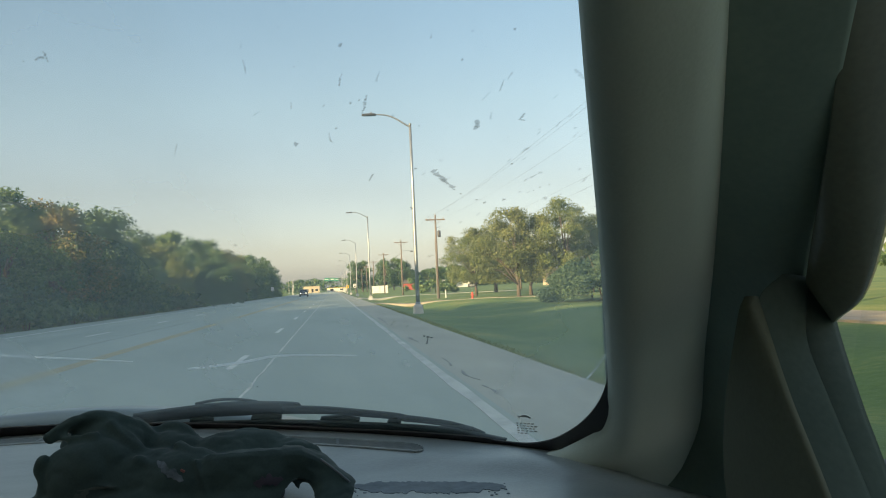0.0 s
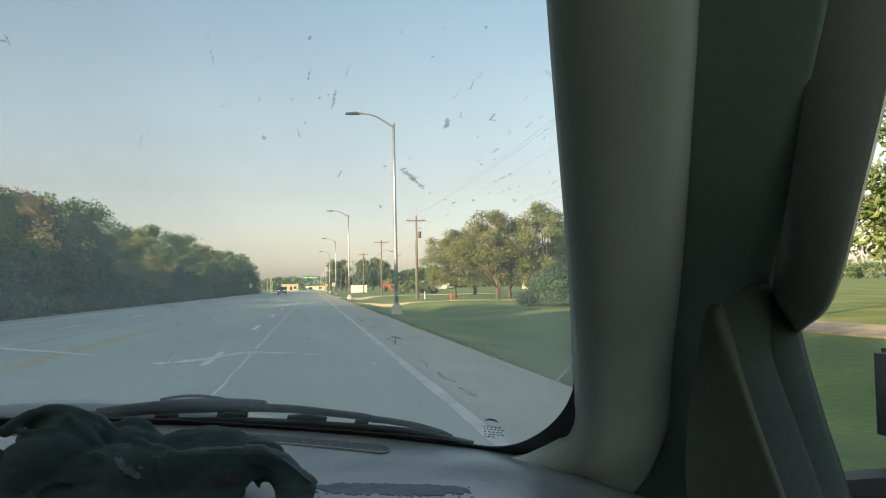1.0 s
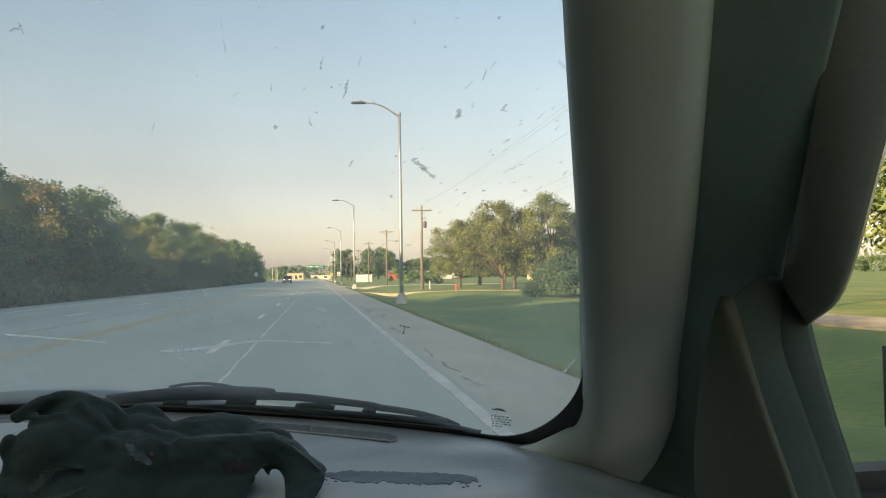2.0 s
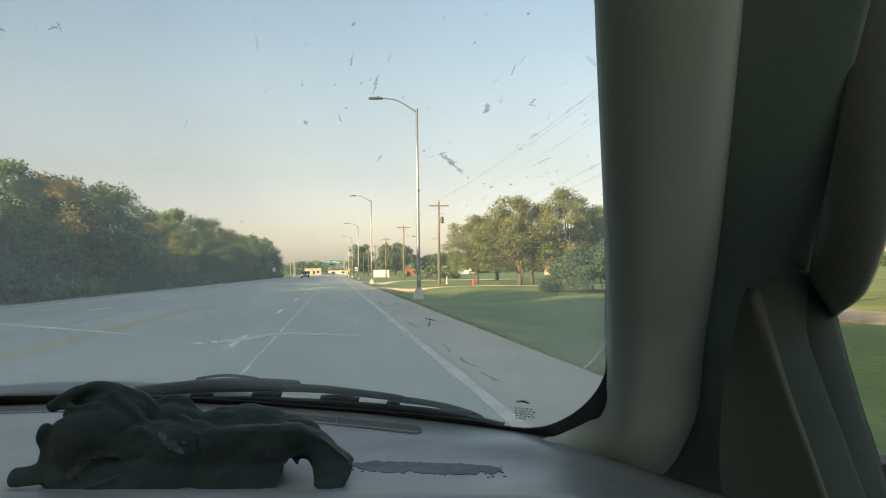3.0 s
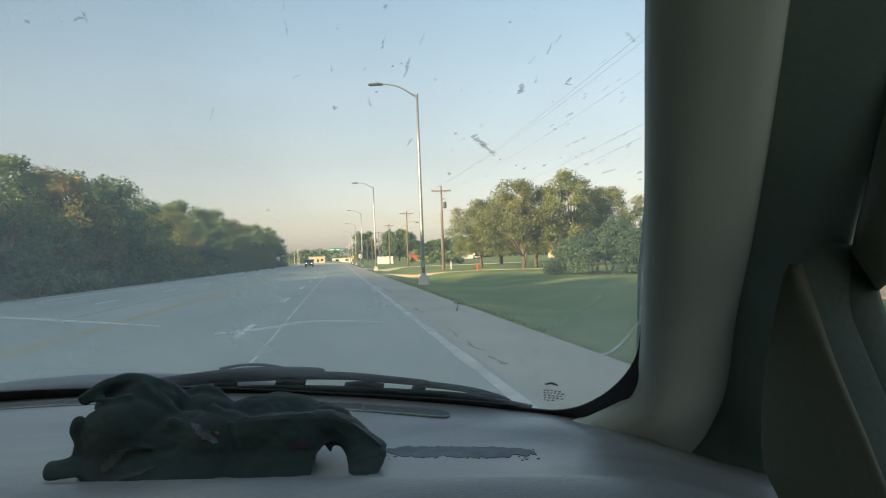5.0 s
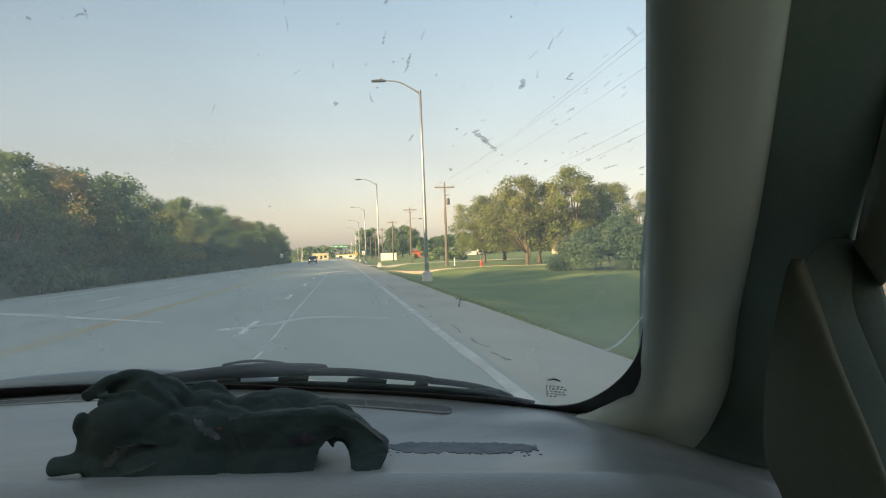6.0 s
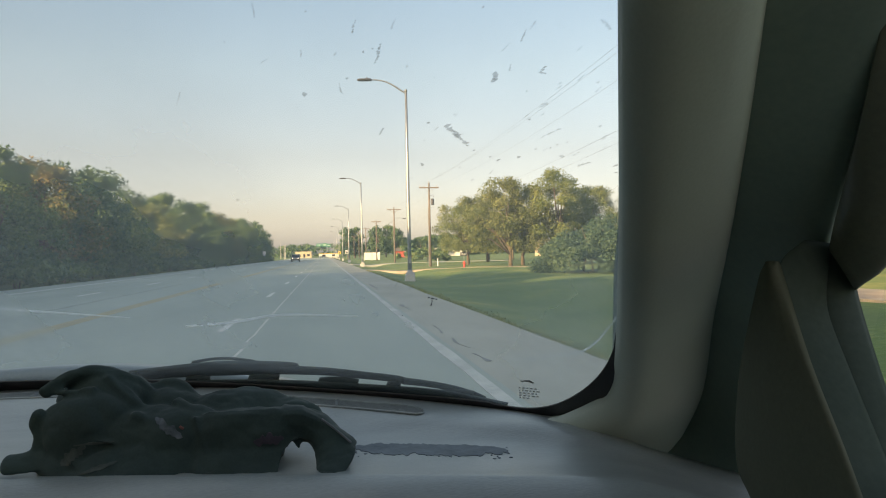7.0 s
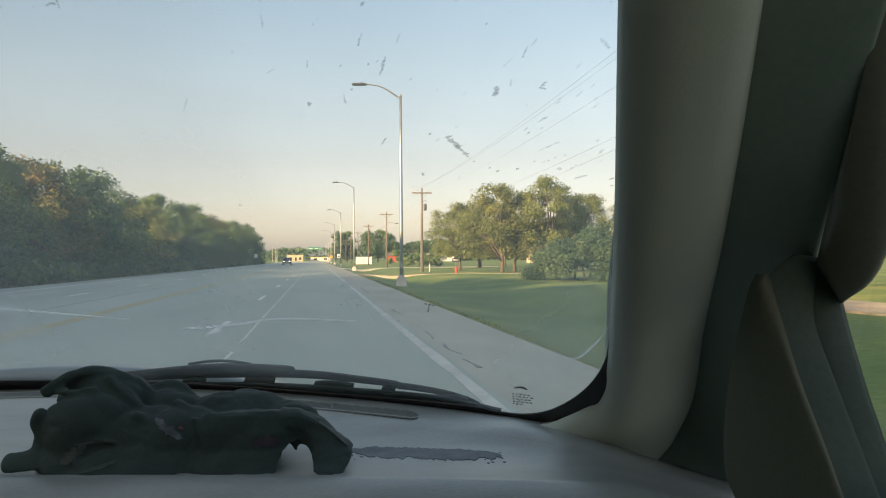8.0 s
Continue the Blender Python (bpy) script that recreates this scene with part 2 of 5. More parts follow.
def mark_mat(name, dark, light, cover):
    """A dried film that lets part of the light through."""
    m = mat(name, dark, light, 0.8, 300, 900, 0.2)
    t = m.node_tree
    clear, both = t.nodes.new("ShaderNodeBsdfTransparent"), t.nodes.new("ShaderNodeMixShader")
    both.inputs[0].default_value = cover
    t.links.new(clear.outputs[0], both.inputs[1])
    t.links.new(t.nodes["Principled BSDF"].outputs[0], both.inputs[2])
    t.links.new(both.outputs[0], t.nodes["Material Output"].inputs[0])
    return m


M_SPLAT = mark_mat("dried_insect_marks", (0.06, 0.10, 0.11), (0.20, 0.26, 0.28), 0.38)
M_BUG = mark_mat("dried_insect_body", (0.02, 0.03, 0.035), (0.05, 0.06, 0.065), 0.9)
M_SPLAT_PALE = mark_mat("pale_dried_marks", (0.14, 0.19, 0.21), (0.26, 0.31, 0.33), 0.19)
M_SCRATCH = leaf_mat("pale_scratch", (0.93, 0.94, 0.93), (0.98, 0.98, 0.98), through=0.95)
[n for n in M_SCRATCH.node_tree.nodes if n.type == "MIX_SHADER"][0].inputs[0].default_value = 0.8
M_PRINT = mat("printed_mark", (0.17, 0.17, 0.16), (0.24, 0.24, 0.23), 0.7, 60, 300, 0)
M_LINER = mat("headliner_cloth", (0.66, 0.67, 0.62), (0.75, 0.76, 0.71), 0.95, 5, 300, 0.3)
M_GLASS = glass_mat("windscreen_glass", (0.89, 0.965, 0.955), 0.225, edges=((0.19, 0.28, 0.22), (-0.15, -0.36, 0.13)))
M_SIDE_GLASS = glass_mat("door_glass", (0.92, 0.96, 0.94), 0.02)
# the other car
M_PAINT = mat("car_paint_dark", (0.012, 0.014, 0.018), (0.022, 0.025, 0.03), 0.18, 2, 200, 0)
M_CHROME = mat("chrome", (0.6, 0.6, 0.62), (0.75, 0.75, 0.77), 0.15, 2, 100, 0, metal=1.0)
M_TYRE = mat("tyre_rubber", (0.015, 0.015, 0.015), (0.03, 0.03, 0.03), 0.85, 6, 80, 0.3)
M_CAR_GLASS = mat("tinted_car_glass", (0.012, 0.015, 0.017), (0.02, 0.024, 0.026), 0.06, 1, 5, 0)
M_HEADLIGHT = glow_mat("headlight_lit", (1.0, 0.93, 0.80), 3.0)


# ---------------------------------------------------------------- mesh helpers
def part(name, bm, material, parent=None, label="", smooth=False):
    me = bpy.data.meshes.new(name)
    bm.normal_update()
    if smooth:
        for f in bm.faces:
            f.smooth = True
    bm.to_mesh(me)
    bm.free()
    me.materials.append(material)
    ob = new(name, me)
    ob.parent = parent
    if label:
        ob["label"] = label
    return ob


def data_part(name, verts, faces, material, parent=None, label="", smooth=False):
    me = bpy.data.meshes.new(name)
    me.from_pydata(verts, [], faces)
    if smooth:
        me.polygons.foreach_set("use_smooth", [True] * len(me.polygons))
    me.materials.append(material)
    ob = new(name, me)
    ob.parent = parent
    if label:
        ob["label"] = label
    return ob


def thing(name, label, category, at=(0, 0, 0), group="", kind="", turn=0):
    ob = new(name)
    ob.matrix_basis = pose(*at, 0, 0, turn)
    return tagged(ob, label, category, group, kind)


def box(bm, lo, hi, bevel=0.0, segments=1):
    got = bmesh.ops.create_cube(bm, size=1, matrix=Matrix.Translation([(a + b) / 2 for a, b in zip(lo, hi)]) @ Matrix.Diagonal((*[b - a for a, b in zip(lo, hi)], 1)))
    if bevel:
        edges = list({e for v in got["verts"] for e in v.link_edges})
        bmesh.ops.bevel(bm, geom=edges, offset=bevel, segments=segments, affect="EDGES")
    return bm


def boxes(*args):
    bm = bmesh.new()
    for a in args:
        box(bm, *a)
    return bm


def loft(rings, closed=True, caps=True):
    """A skin over rings of points, all of one length."""
    bm = bmesh.new()
    rows = [[bm.verts.new(p) for p in r] for r in rings]
    n = len(rows[0])
    for a, b in zip(rows, rows[1:]):
        for i in range(n if closed else n - 1):
            j = (i + 1) % n
            bm.faces.new((a[i], a[j], b[j], b[i]))
    if caps and closed:
        bm.faces.new(rows[0][::-1])
        bm.faces.new(rows[-1])
    bmesh.ops.recalc_face_normals(bm, faces=bm.faces)
    return bm


def tube(points, radii, sides=8):
    rings = []
    pts = [Vector(p) for p in points]
    if not hasattr(radii, "__len__"):
        radii = [radii] * len(pts)
    side = None
    for i, p in enumerate(pts):
        d = (pts[min(i + 1, len(pts) - 1)] - pts[max(i - 1, 0)]).normalized()
        if side is None:
            side = d.orthogonal().normalized()
        side = (side - d * side.dot(d)).normalized()
        up = d.cross(side)
        rings.append([p + (side * math.cos(a) + up * math.sin(a)) * radii[i] for a in [2 * math.pi * k / sides for k in range(sides)]])
    return loft(rings)


def smooth_line(points, steps=6):
    """A Catmull-Rom line through points."""
    p = [Vector(q) for q in points]
    p = [2 * p[0] - p[1]] + p + [2 * p[-1] - p[-2]]
    out = []
    for i in range(1, len(p) - 2):
        for s in range(steps):
            t = s / steps
            out.append(0.5 * (2 * p[i] + (p[i + 1] - p[i - 1]) * t + (2 * p[i - 1] - 5 * p[i] + 4 * p[i + 1] - p[i + 2]) * t * t + (3 * p[i] - p[i - 1] - 3 * p[i + 1] + p[i + 2]) * t ** 3))
    out.append(p[-2])
    return out


# ---------------------------------------------------------------- ground and road
ROAD_LEFT, ROAD_RIGHT = -15.6, 3.45


def ground_height(x, y):
    """Flat under the road, a shallow ditch beside it, then level lawns."""
    if ROAD_LEFT - 0.3 < x < ROAD_RIGHT + 0.1:
        return -0.06
    if x >= ROAD_RIGHT:
        d = x - ROAD_RIGHT
        ditch = -0.42 * math.exp(-((d - 3.0) / 1.6) ** 2)
        return -0.03 - 0.02 * min(d, 1) + ditch * (0.65 + 0.35 * math.sin(y * 0.13)) + 0.10 * min(max((d - 5) / 4, 0), 1) + 0.06 * noise.noise((x * 0.3, y * 0.3, 0)) * min(d, 1)
    d = ROAD_LEFT - x
    return -0.03 - 0.25 * math.exp(-((d - 2.5) / 1.5) ** 2) + 0.08 * noise.noise((x * 0.3, y * 0.3, 3)) * min(d, 1)


def build_ground():
    xs = [-2500, -900, -300, -120, -60, -40, -30, -25, -22] + [-20 + 0.5 * i for i in range(9)] + [ROAD_LEFT - 0.25, ROAD_LEFT - 0.1]
    xs += [-10, -4, 0, ROAD_RIGHT + 0.05, ROAD_RIGHT + 0.12] + [3.75 + 0.4 * i for i in range(24)] + [14, 16, 19, 24, 32, 45, 70, 120, 300, 900, 2500]
    ys = [-300, -150, -90, -50, -30, -20, -10, -4] + [1.2 * i for i in range(75)] + [92, 96, 100, 106, 112, 120, 130, 140, 155, 170, 190, 215, 240, 270, 300, 350, 420, 520, 700, 1000, 1600, 3500]
    verts = [(x, y, ground_height(x, y)) for y in ys for x in xs]
    n = len(xs)
    faces = [(j * n + i, j * n + i + 1, (j + 1) * n + i + 1, (j + 1) * n + i) for j in range(len(ys) - 1) for i in range(n - 1)]
    ob = data_part("ground", verts, faces, M_GRASS, None, "", True)
    tagged(ob, "mown green grass verge with yellowing patches and ditch", "grass", "", "structure")


build_ground()


def strip(name, x0, x1, y0, y1, z, material, parent, steps=1, wob=0.0, depth=0.05, seed=0):
    """A flat slab along the road with slightly wandering edges."""
    rings = []
    for i in range(steps + 1):
        y = y0 + (y1 - y0) * i / steps
        a = wob * noise.noise((seed, y * 0.8, 0)) if wob else 0
        b = wob * noise.noise((seed + 9, y * 0.8, 0)) if wob else 0
        rings.append([(x0 + a, y, z), (x1 + b, y, z), (x1 + b, y, z - depth), (x0 + a, y, z - depth)])
    return part(name, loft(rings), material, parent)


road = strip("road", ROAD_LEFT, 1.82, -120, 430, 0.0, M_ASPHALT, None, 60)
tagged(road, "worn grey asphalt road with several lanes", "road", "", "structure")
shoulder = strip("shoulder", 1.66, ROAD_RIGHT, -120, 430, -0.004, M_CONCRETE, None, 120, 0.10)
tagged(shoulder, "pale concrete shoulder beside the road", "road shoulder", "", "structure")
strip("edge_line", 1.57, 1.73, -60, 400, 0.006, M_FADED_LINE, road, 300, 0.05, 0.01, 1)
strip("left_edge_line", -13.5, -13.36, -60, 400, 0.006, M_WHITE_LINE, road, 100, 0.02, 0.01, 2)
for dx in (-5.80, -5.58):
    strip("centre_line", dx, dx + 0.18, -60, 400, 0.006, M_YELLOW_LINE, road, 100, 0.02, 0.01, dx)
dash = strip("lane_dash", -0.065, 0.065, 0, 3.05, 0.006, M_WHITE_LINE, road, 6, 0.015, 0.01, 4)
dash.location = (-1.95, 14.9 - 24.4, 0)
for k in range(36):
    for lane in (-1.95, -9.6):
        if k == 0 and lane == -1.95:
            continue
        d = new("lane_dash", dash.data)
        d.parent = road
        d.location = (lane, 14.9 - 24.4 + 12.19 * k + (5 if lane < -5 else 0), 0)
strip("joint_line", -1.275, -1.24, -60, 330, 0.003, M_SEAM, road, 500, 0.05, 0.006, 5)
for k, (y0, y1) in enumerate(((9.6, 10.4), (11.0, 12.4), (13.2, 14.6), (19, 21), (30, 36), (45, 52))):
    strip("crack", 2.02, 2.031, y0, y1, 0.003, M_TAR, shoulder, 26, 0.16, 0.006, 6 + k)
strip("tar_seam", -0.1 - 7.6, -0.05 - 7.6, 10, 200, 0.003, M_TAR, road, 200, 0.15, 0.006, 7)

# driveway that crosses the verge, and a gravel lane along the lawns
def drive_sheet(name, xs, y_of, width, material, label):
    verts, faces = [], []
    for x in xs:
        y = y_of(x)
        w = width * (1 + 0.8 * math.exp(-(x - ROAD_RIGHT) / 1.5))
        for s in (-1, -0.4, 0.4, 1):
            yy = y + s * w / 2
            verts.append((x, yy, max(ground_height(x, yy) * 0.45, ground_height(x, yy)) + 0.015))
    for i in range(len(xs) - 1):
        for j in range(3):
            faces.append((4 * i + j, 4 * (i + 1) + j, 4 * (i + 1) + j + 1, 4 * i + j + 1))
    ob = data_part(name, verts, faces, material, None, "", True)
    sol = ob.modifiers.new("thick", "SOLIDIFY")
    sol.thickness, sol.offset = 0.3, -1
    return tagged(ob, label, "driveway", "", "structure")


drive_sheet("driveway_1", [3.4 + 0.6 * i for i in range(30)], lambda x: 70 - 0.5 * (x - 3.4), 2.0, M_GRAVEL, "pale gravel driveway across the grass verge")
drive_sheet("driveway_2", [3.4 + 0.6 * i for i in range(40)], lambda x: 112 - 0.05 * (x - 3.4), 6.0, M_CONCRETE, "grey paved driveway across the grass verge")
lane = []
for i in range(56):
    y = -60 + 1.6 * i
    lane.append([(12.2 + 0.2 * noise.noise((0, y * 0.2, 0)), y, 0.10), (15.0 + 0.2 * noise.noise((5, y * 0.2, 0)), y, 0.10), (15.0, y, -0.2), (12.2, y, -0.2)])
tagged(part("gravel_lane", loft(lane), M_GRAVEL), "sandy gravel lane along the lawn", "lane", "", "structure")


def build_blades():
    """Short grass standing along the road's edge."""
    rng = np.random.default_rng(4)
    verts, faces = [], []
    for i in range(10000):
        x, y = ROAD_RIGHT + abs(rng.normal(0, 0.18)) - 0.03, rng.uniform(5, 70)
        if 69 < y < 73:
            continue
        z = ground_height(x, y) - 0.01
        h, a, w = rng.uniform(0.025, 0.075), rng.uniform(0, 6.28), rng.uniform(0.008, 0.02)
        lx, ly = rng.normal(0, 0.04, 2)
        n = len(verts)
        verts += [(x - w * math.cos(a), y - w * math.sin(a), z), (x + w * math.cos(a), y + w * math.sin(a), z), (x + lx, y + ly, z + h)]
        faces.append((n, n + 1, n + 2))
    tagged(data_part("grass", verts, faces, M_BLADE), "short uneven grass at the road's edge", "grass", "", "stuff")


build_blades()


# ---------------------------------------------------------------- trees
def leaf_cloud(rng, centres, radii, per, size):
    """Small bent leaf sprays gathered round the given centres."""
    c = np.repeat(np.array(centres), per, 0)
    r = np.repeat(np.array(radii), per)[:, None]
    d = rng.normal(size=c.shape)
    d /= np.linalg.norm(d, axis=1)[:, None]
    p = c + d * r * rng.random((len(c), 1)) ** 0.45 * np.array([1, 1, 0.72])
    n = d + rng.normal(0, 0.7, c.shape) + np.array([0, 0, 0.5])
    n /= np.linalg.norm(n, axis=1)[:, None]
    u = np.cross(n, rng.normal(size=c.shape))
    u /= np.linalg.norm(u, axis=1)[:, None]
    v = np.cross(n, u)
    s = (size * rng.uniform(0.55, 1.35, len(c)))[:, None]
    q = np.stack([p - u * s, p + v * s * 0.45 - n * s * 0.15, p + u * s, p - v * s * 0.45 - n * s * 0.15], 1).reshape(-1, 3)
    f = np.arange(len(q)).reshape(-1, 4)
    return q, f


def make_tree(name, seed, height, spread, material, label, trunk=2.2, per=185, clumps=68, size=0.145, airy=1.0, group="roadside trees"):
    rng = np.random.default_rng(seed)
    ob = thing(name, label, "tree", (0, -400, 0), group)
    crown_z, crown_h = trunk + (height - trunk) * 0.5, (height - trunk) * 0.5
    cs, rs = [], []
    lean = rng.normal(0, 0.15, 2)
    for i in range(clumps):
        a, h = rng.uniform(0, 6.283), rng.uniform(-1, 1)
        w = math.sqrt(max(0.06, 1 - max(h, -0.45) ** 2)) * (0.5 + 0.52 * math.sqrt(rng.random()))
        k = spread * w * (1.0 if h < 0.2 else 0.92) * (0.8 + 0.4 * math.sin(2 * a + seed))
        cs.append((k * math.cos(a) + lean[0] * h, k * math.sin(a) + lean[1] * h, crown_z + h * crown_h * 0.88))
        rs.append(rng.uniform(0.6, 1.0) * spread * 0.36 * airy)
    bm = tube([(0, 0, -0.3), (0.03, 0.02, trunk * 0.6), (lean[0] * 0.3, lean[1] * 0.3, trunk + 0.6), (lean[0], lean[1], crown_z + crown_h * 0.3)], [0.20 * spread / 3, 0.15 * spread / 3, 0.12 * spread / 3, 0.04], 7)
    part("trunk", bm, M_BARK, ob, "", True)
    for i in range(0, clumps, max(1, clumps // 9)):
        c = Vector(cs[i])
        part("limb", tube([(lean[0] * 0.3, lean[1] * 0.3, trunk + rng.uniform(-0.3, 1.0)), c * 0.5 + Vector((0, 0, (trunk + 0.8) * 0.5)), c], [0.09 * spread / 3, 0.05 * spread / 3, 0.015], 5), M_BARK, ob, "", True)
    q, f = leaf_cloud(rng, cs, rs, per, size)
    data_part("crown", q.tolist(), f.tolist(), material, ob)
    return ob


def make_shrub(name, seed, height, spread, material, label, per=70, clumps=22, size=0.187):
    rng = np.random.default_rng(seed)
    ob = thing(name, label, "shrub", (0, -400, 0), "roadside shrubs")
    cs, rs = [], []
    for i in range(clumps):
        a, r = rng.uniform(0, 6.283), spread * math.sqrt(rng.random())
        top = height * (1 - 0.5 * (r / spread) ** 2)
        cs.append((r * math.cos(a), r * math.sin(a), rng.uniform(0.25, 0.85) * top))
        rs.append(rng.uniform(0.3, 0.5) * height * 0.55)
    q, f = leaf_cloud(rng, cs, rs, per, size)
    data_part("foliage", q.tolist(), f.tolist(), material, ob)
    for i in range(3):
        a = 2.1 * i + seed
        part("stem", tube([(0.1 * math.cos(a), 0.1 * math.sin(a), -0.2), (0.3 * math.cos(a), 0.3 * math.sin(a), height * 0.4), (0.6 * math.cos(a), 0.6 * math.sin(a), height * 0.75)], [0.04, 0.03, 0.01], 5), M_BARK, ob)
    return ob


KINDS = [
    make_tree("tree", 1, 9.6, 3.6, M_LEAF, "green broadleaf tree at the wood's edge, full crown", 0.9),
    make_tree("tree", 2, 8.8, 3.3, M_LEAF_DARK, "dark green dense tree at the wood's edge", 0.6),
    make_tree("tree", 3, 9.2, 3.5, M_LEAF_RUST, "tree with russet and green leaves at the wood's edge", 0.8),
    make_tree("tree", 4, 10.2, 3.7, M_LEAF, "tall green tree with an uneven open crown", 1.4, airy=0.85),
    make_tree("tree", 5, 7.2, 2.9, M_LEAF_WARM, "smaller tree with yellow-green leaves", 1.2, per=240, size=0.115),
]
HEIGHTS = [9.6, 8.8, 9.2, 10.2, 7.2]
BACK_KINDS = [
    make_tree("tree", 6, 9.6, 3.9, M_LEAF_DARK, "dark green tree deeper in the wood", 0.9, per=46, size=0.295),
    make_tree("tree", 7, 9.4, 3.8, M_LEAF, "green tree deeper in the wood", 0.9, per=46, size=0.295),
]
LAWN_KINDS = [
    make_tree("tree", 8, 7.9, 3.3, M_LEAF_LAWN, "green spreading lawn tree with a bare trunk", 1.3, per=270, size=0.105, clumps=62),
    make_tree("tree", 9, 8.4, 3.2, M_LEAF_WARM, "open yellow-green lawn tree with thin outer twigs", 1.6, per=190, size=0.10, airy=0.8, clumps=80),
]
SHRUBS = [
    make_shrub("shrub", 11, 2.6, 2.2, M_LEAF_DARK, "dark green shrub under the trees"),
    make_shrub("shrub", 13, 2.6, 2.2, M_LEAF_BUSH, "large dense dark green bush on the lawn", 620, 26, 0.062),
    make_shrub("shrub", 12, 2.0, 2.4, M_LEAF, "green shrub under the trees"),
]


def plant(kind, x, y, turn, size, tall=1.0):
    ob = copy_thing(kind, pose(x, y, ground_height(x, y), 0, 0, turn))
    ob.scale = (size, size, size * tall)
    return ob


# the edge of the wood, tree by tree: distance, height, kind; the unseen near ones are sized for their shade
WOOD_EDGE = [(-62, 11, 0), (-50, 11.4, 1), (-39, 11, 0), (-28, 11.4, 1), (-18, 11.2, 3), (-8, 11.5, 1), (2, 11.2, 0), (12, 11, 1), (22, 10.6, 0), (32, 9.6, 1), (43, 8.6, 0), (51.5, 9.1, 3), (61, 9.3, 2), (70, 9.9, 1), (80, 10.3, 0), (92.5, 8.2, 4),
             (103, 10.0, 3), (115, 10.0, 1), (128, 10.5, 0), (143, 10.1, 1), (157, 10.4, 2), (171, 9.7, 0), (186, 10.8, 1), (202, 11.4, 0), (219, 11.7, 1), (237, 11.2, 0), (252, 10.0, 1)]


def wood_top(y):
    """How high the edge of the wood stands near y."""
    return min(WOOD_EDGE, key=lambda w: abs(w[0] - y))[1]


def left_wood():
    """A deep belt of trees beside the road that ends at a side street."""
    rng = random.Random(7)
    for y, top, k in WOOD_EDGE:
        wide = rng.uniform(1.12, 1.3)
        plant(KINDS[k], -21.2 + rng.uniform(-0.7, 0.7), y, rng.uniform(0, 360), wide * top / HEIGHTS[k], 1 / wide)
        plant(BACK_KINDS[k % 2], -20.2 + rng.uniform(-0.5, 0.5), y + 4.8, rng.uniform(0, 360), rng.uniform(0.50, 0.68) * top / 9.5)
    for x0, step, low in ((-26.0, 6.0, 0.90), (-32.0, 8.5, 0.95)):
        y = -66.0
        while y < 258:
            h = low * wood_top(y) * rng.uniform(0.80, 1.0) * (0.78 if 84 < y < 98 else 1.0)
            plant(BACK_KINDS[rng.choice((0, 0, 1))], x0 + rng.uniform(-1.2, 1.2), y, rng.uniform(0, 360), 1.1 * h / 9.5, 0.91)
            y += step * rng.uniform(0.85, 1.2)
    # added unseen row, dense and tall to keep sun off car and lawn
    y = -60.0
    while y < 38:
        plant(BACK_KINDS[rng.choice((0, 0, 1))], -23.6 + rng.uniform(-0.6, 0.6), y, rng.uniform(0, 360), 1.12 * rng.uniform(10.2, 10.9) / 9.5, 0.9 if y > 23 else 1.1)
        y += rng.uniform(2.6, 3.6)
    y = -60.0
    while y < 258:
        plant(SHRUBS[rng.choice((0, 0, 2))], -18.9 + rng.uniform(-0.5, 0.4), y, rng.uniform(0, 360), rng.uniform(0.7, 1.2))
        y += rng.uniform(2.4, 3.4)


left_wood()

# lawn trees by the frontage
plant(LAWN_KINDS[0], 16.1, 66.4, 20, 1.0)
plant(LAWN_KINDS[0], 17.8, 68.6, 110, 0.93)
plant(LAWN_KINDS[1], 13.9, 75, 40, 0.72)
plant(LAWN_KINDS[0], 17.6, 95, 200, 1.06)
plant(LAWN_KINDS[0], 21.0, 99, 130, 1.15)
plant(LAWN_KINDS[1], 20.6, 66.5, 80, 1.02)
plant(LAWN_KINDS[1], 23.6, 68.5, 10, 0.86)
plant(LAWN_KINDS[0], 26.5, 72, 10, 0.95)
for x, y, s in ((15.3, 42.3, 1.35), (17.2, 42.5, 1.55), (19.5, 43, 1.6), (15.2, 44.6, 1.2)):
    plant(SHRUBS[1], x, y, 40 * x, s)
plant(LAWN_KINDS[0], 26.0, 122, 75, 1.0)
plant(LAWN_KINDS[1], 29.0, 118, 165, 1.0)
plant(SHRUBS[2], 18.5, 150, 0, 2.0)
plant(SHRUBS[2], 16.0, 120, 50, 1.3)
for x, y, turn, s in ((8.6, 300, 0, 1.25), (11.5, 304, 90, 1.3), (20.0, 300, 45, 1.28), (23.5, 303, 145, 1.36), (26.5, 300, 245, 1.2), (31, 305, 30, 0.85), (36, 300, 70, 0.8), (41, 303, 190, 0.9), (46, 300, 10, 0.85)):
    plant(BACK_KINDS[int(x) % 2], x, y, turn, s)
for i, (x, y) in enumerate(((26, -4), (24, 6), (28, 14), (25, 24), (23, -14), (30, 33))):
    plant(KINDS[(4, 0, 4, 3, 0, 4)[i]], x, y, 70 * i, 1.15)


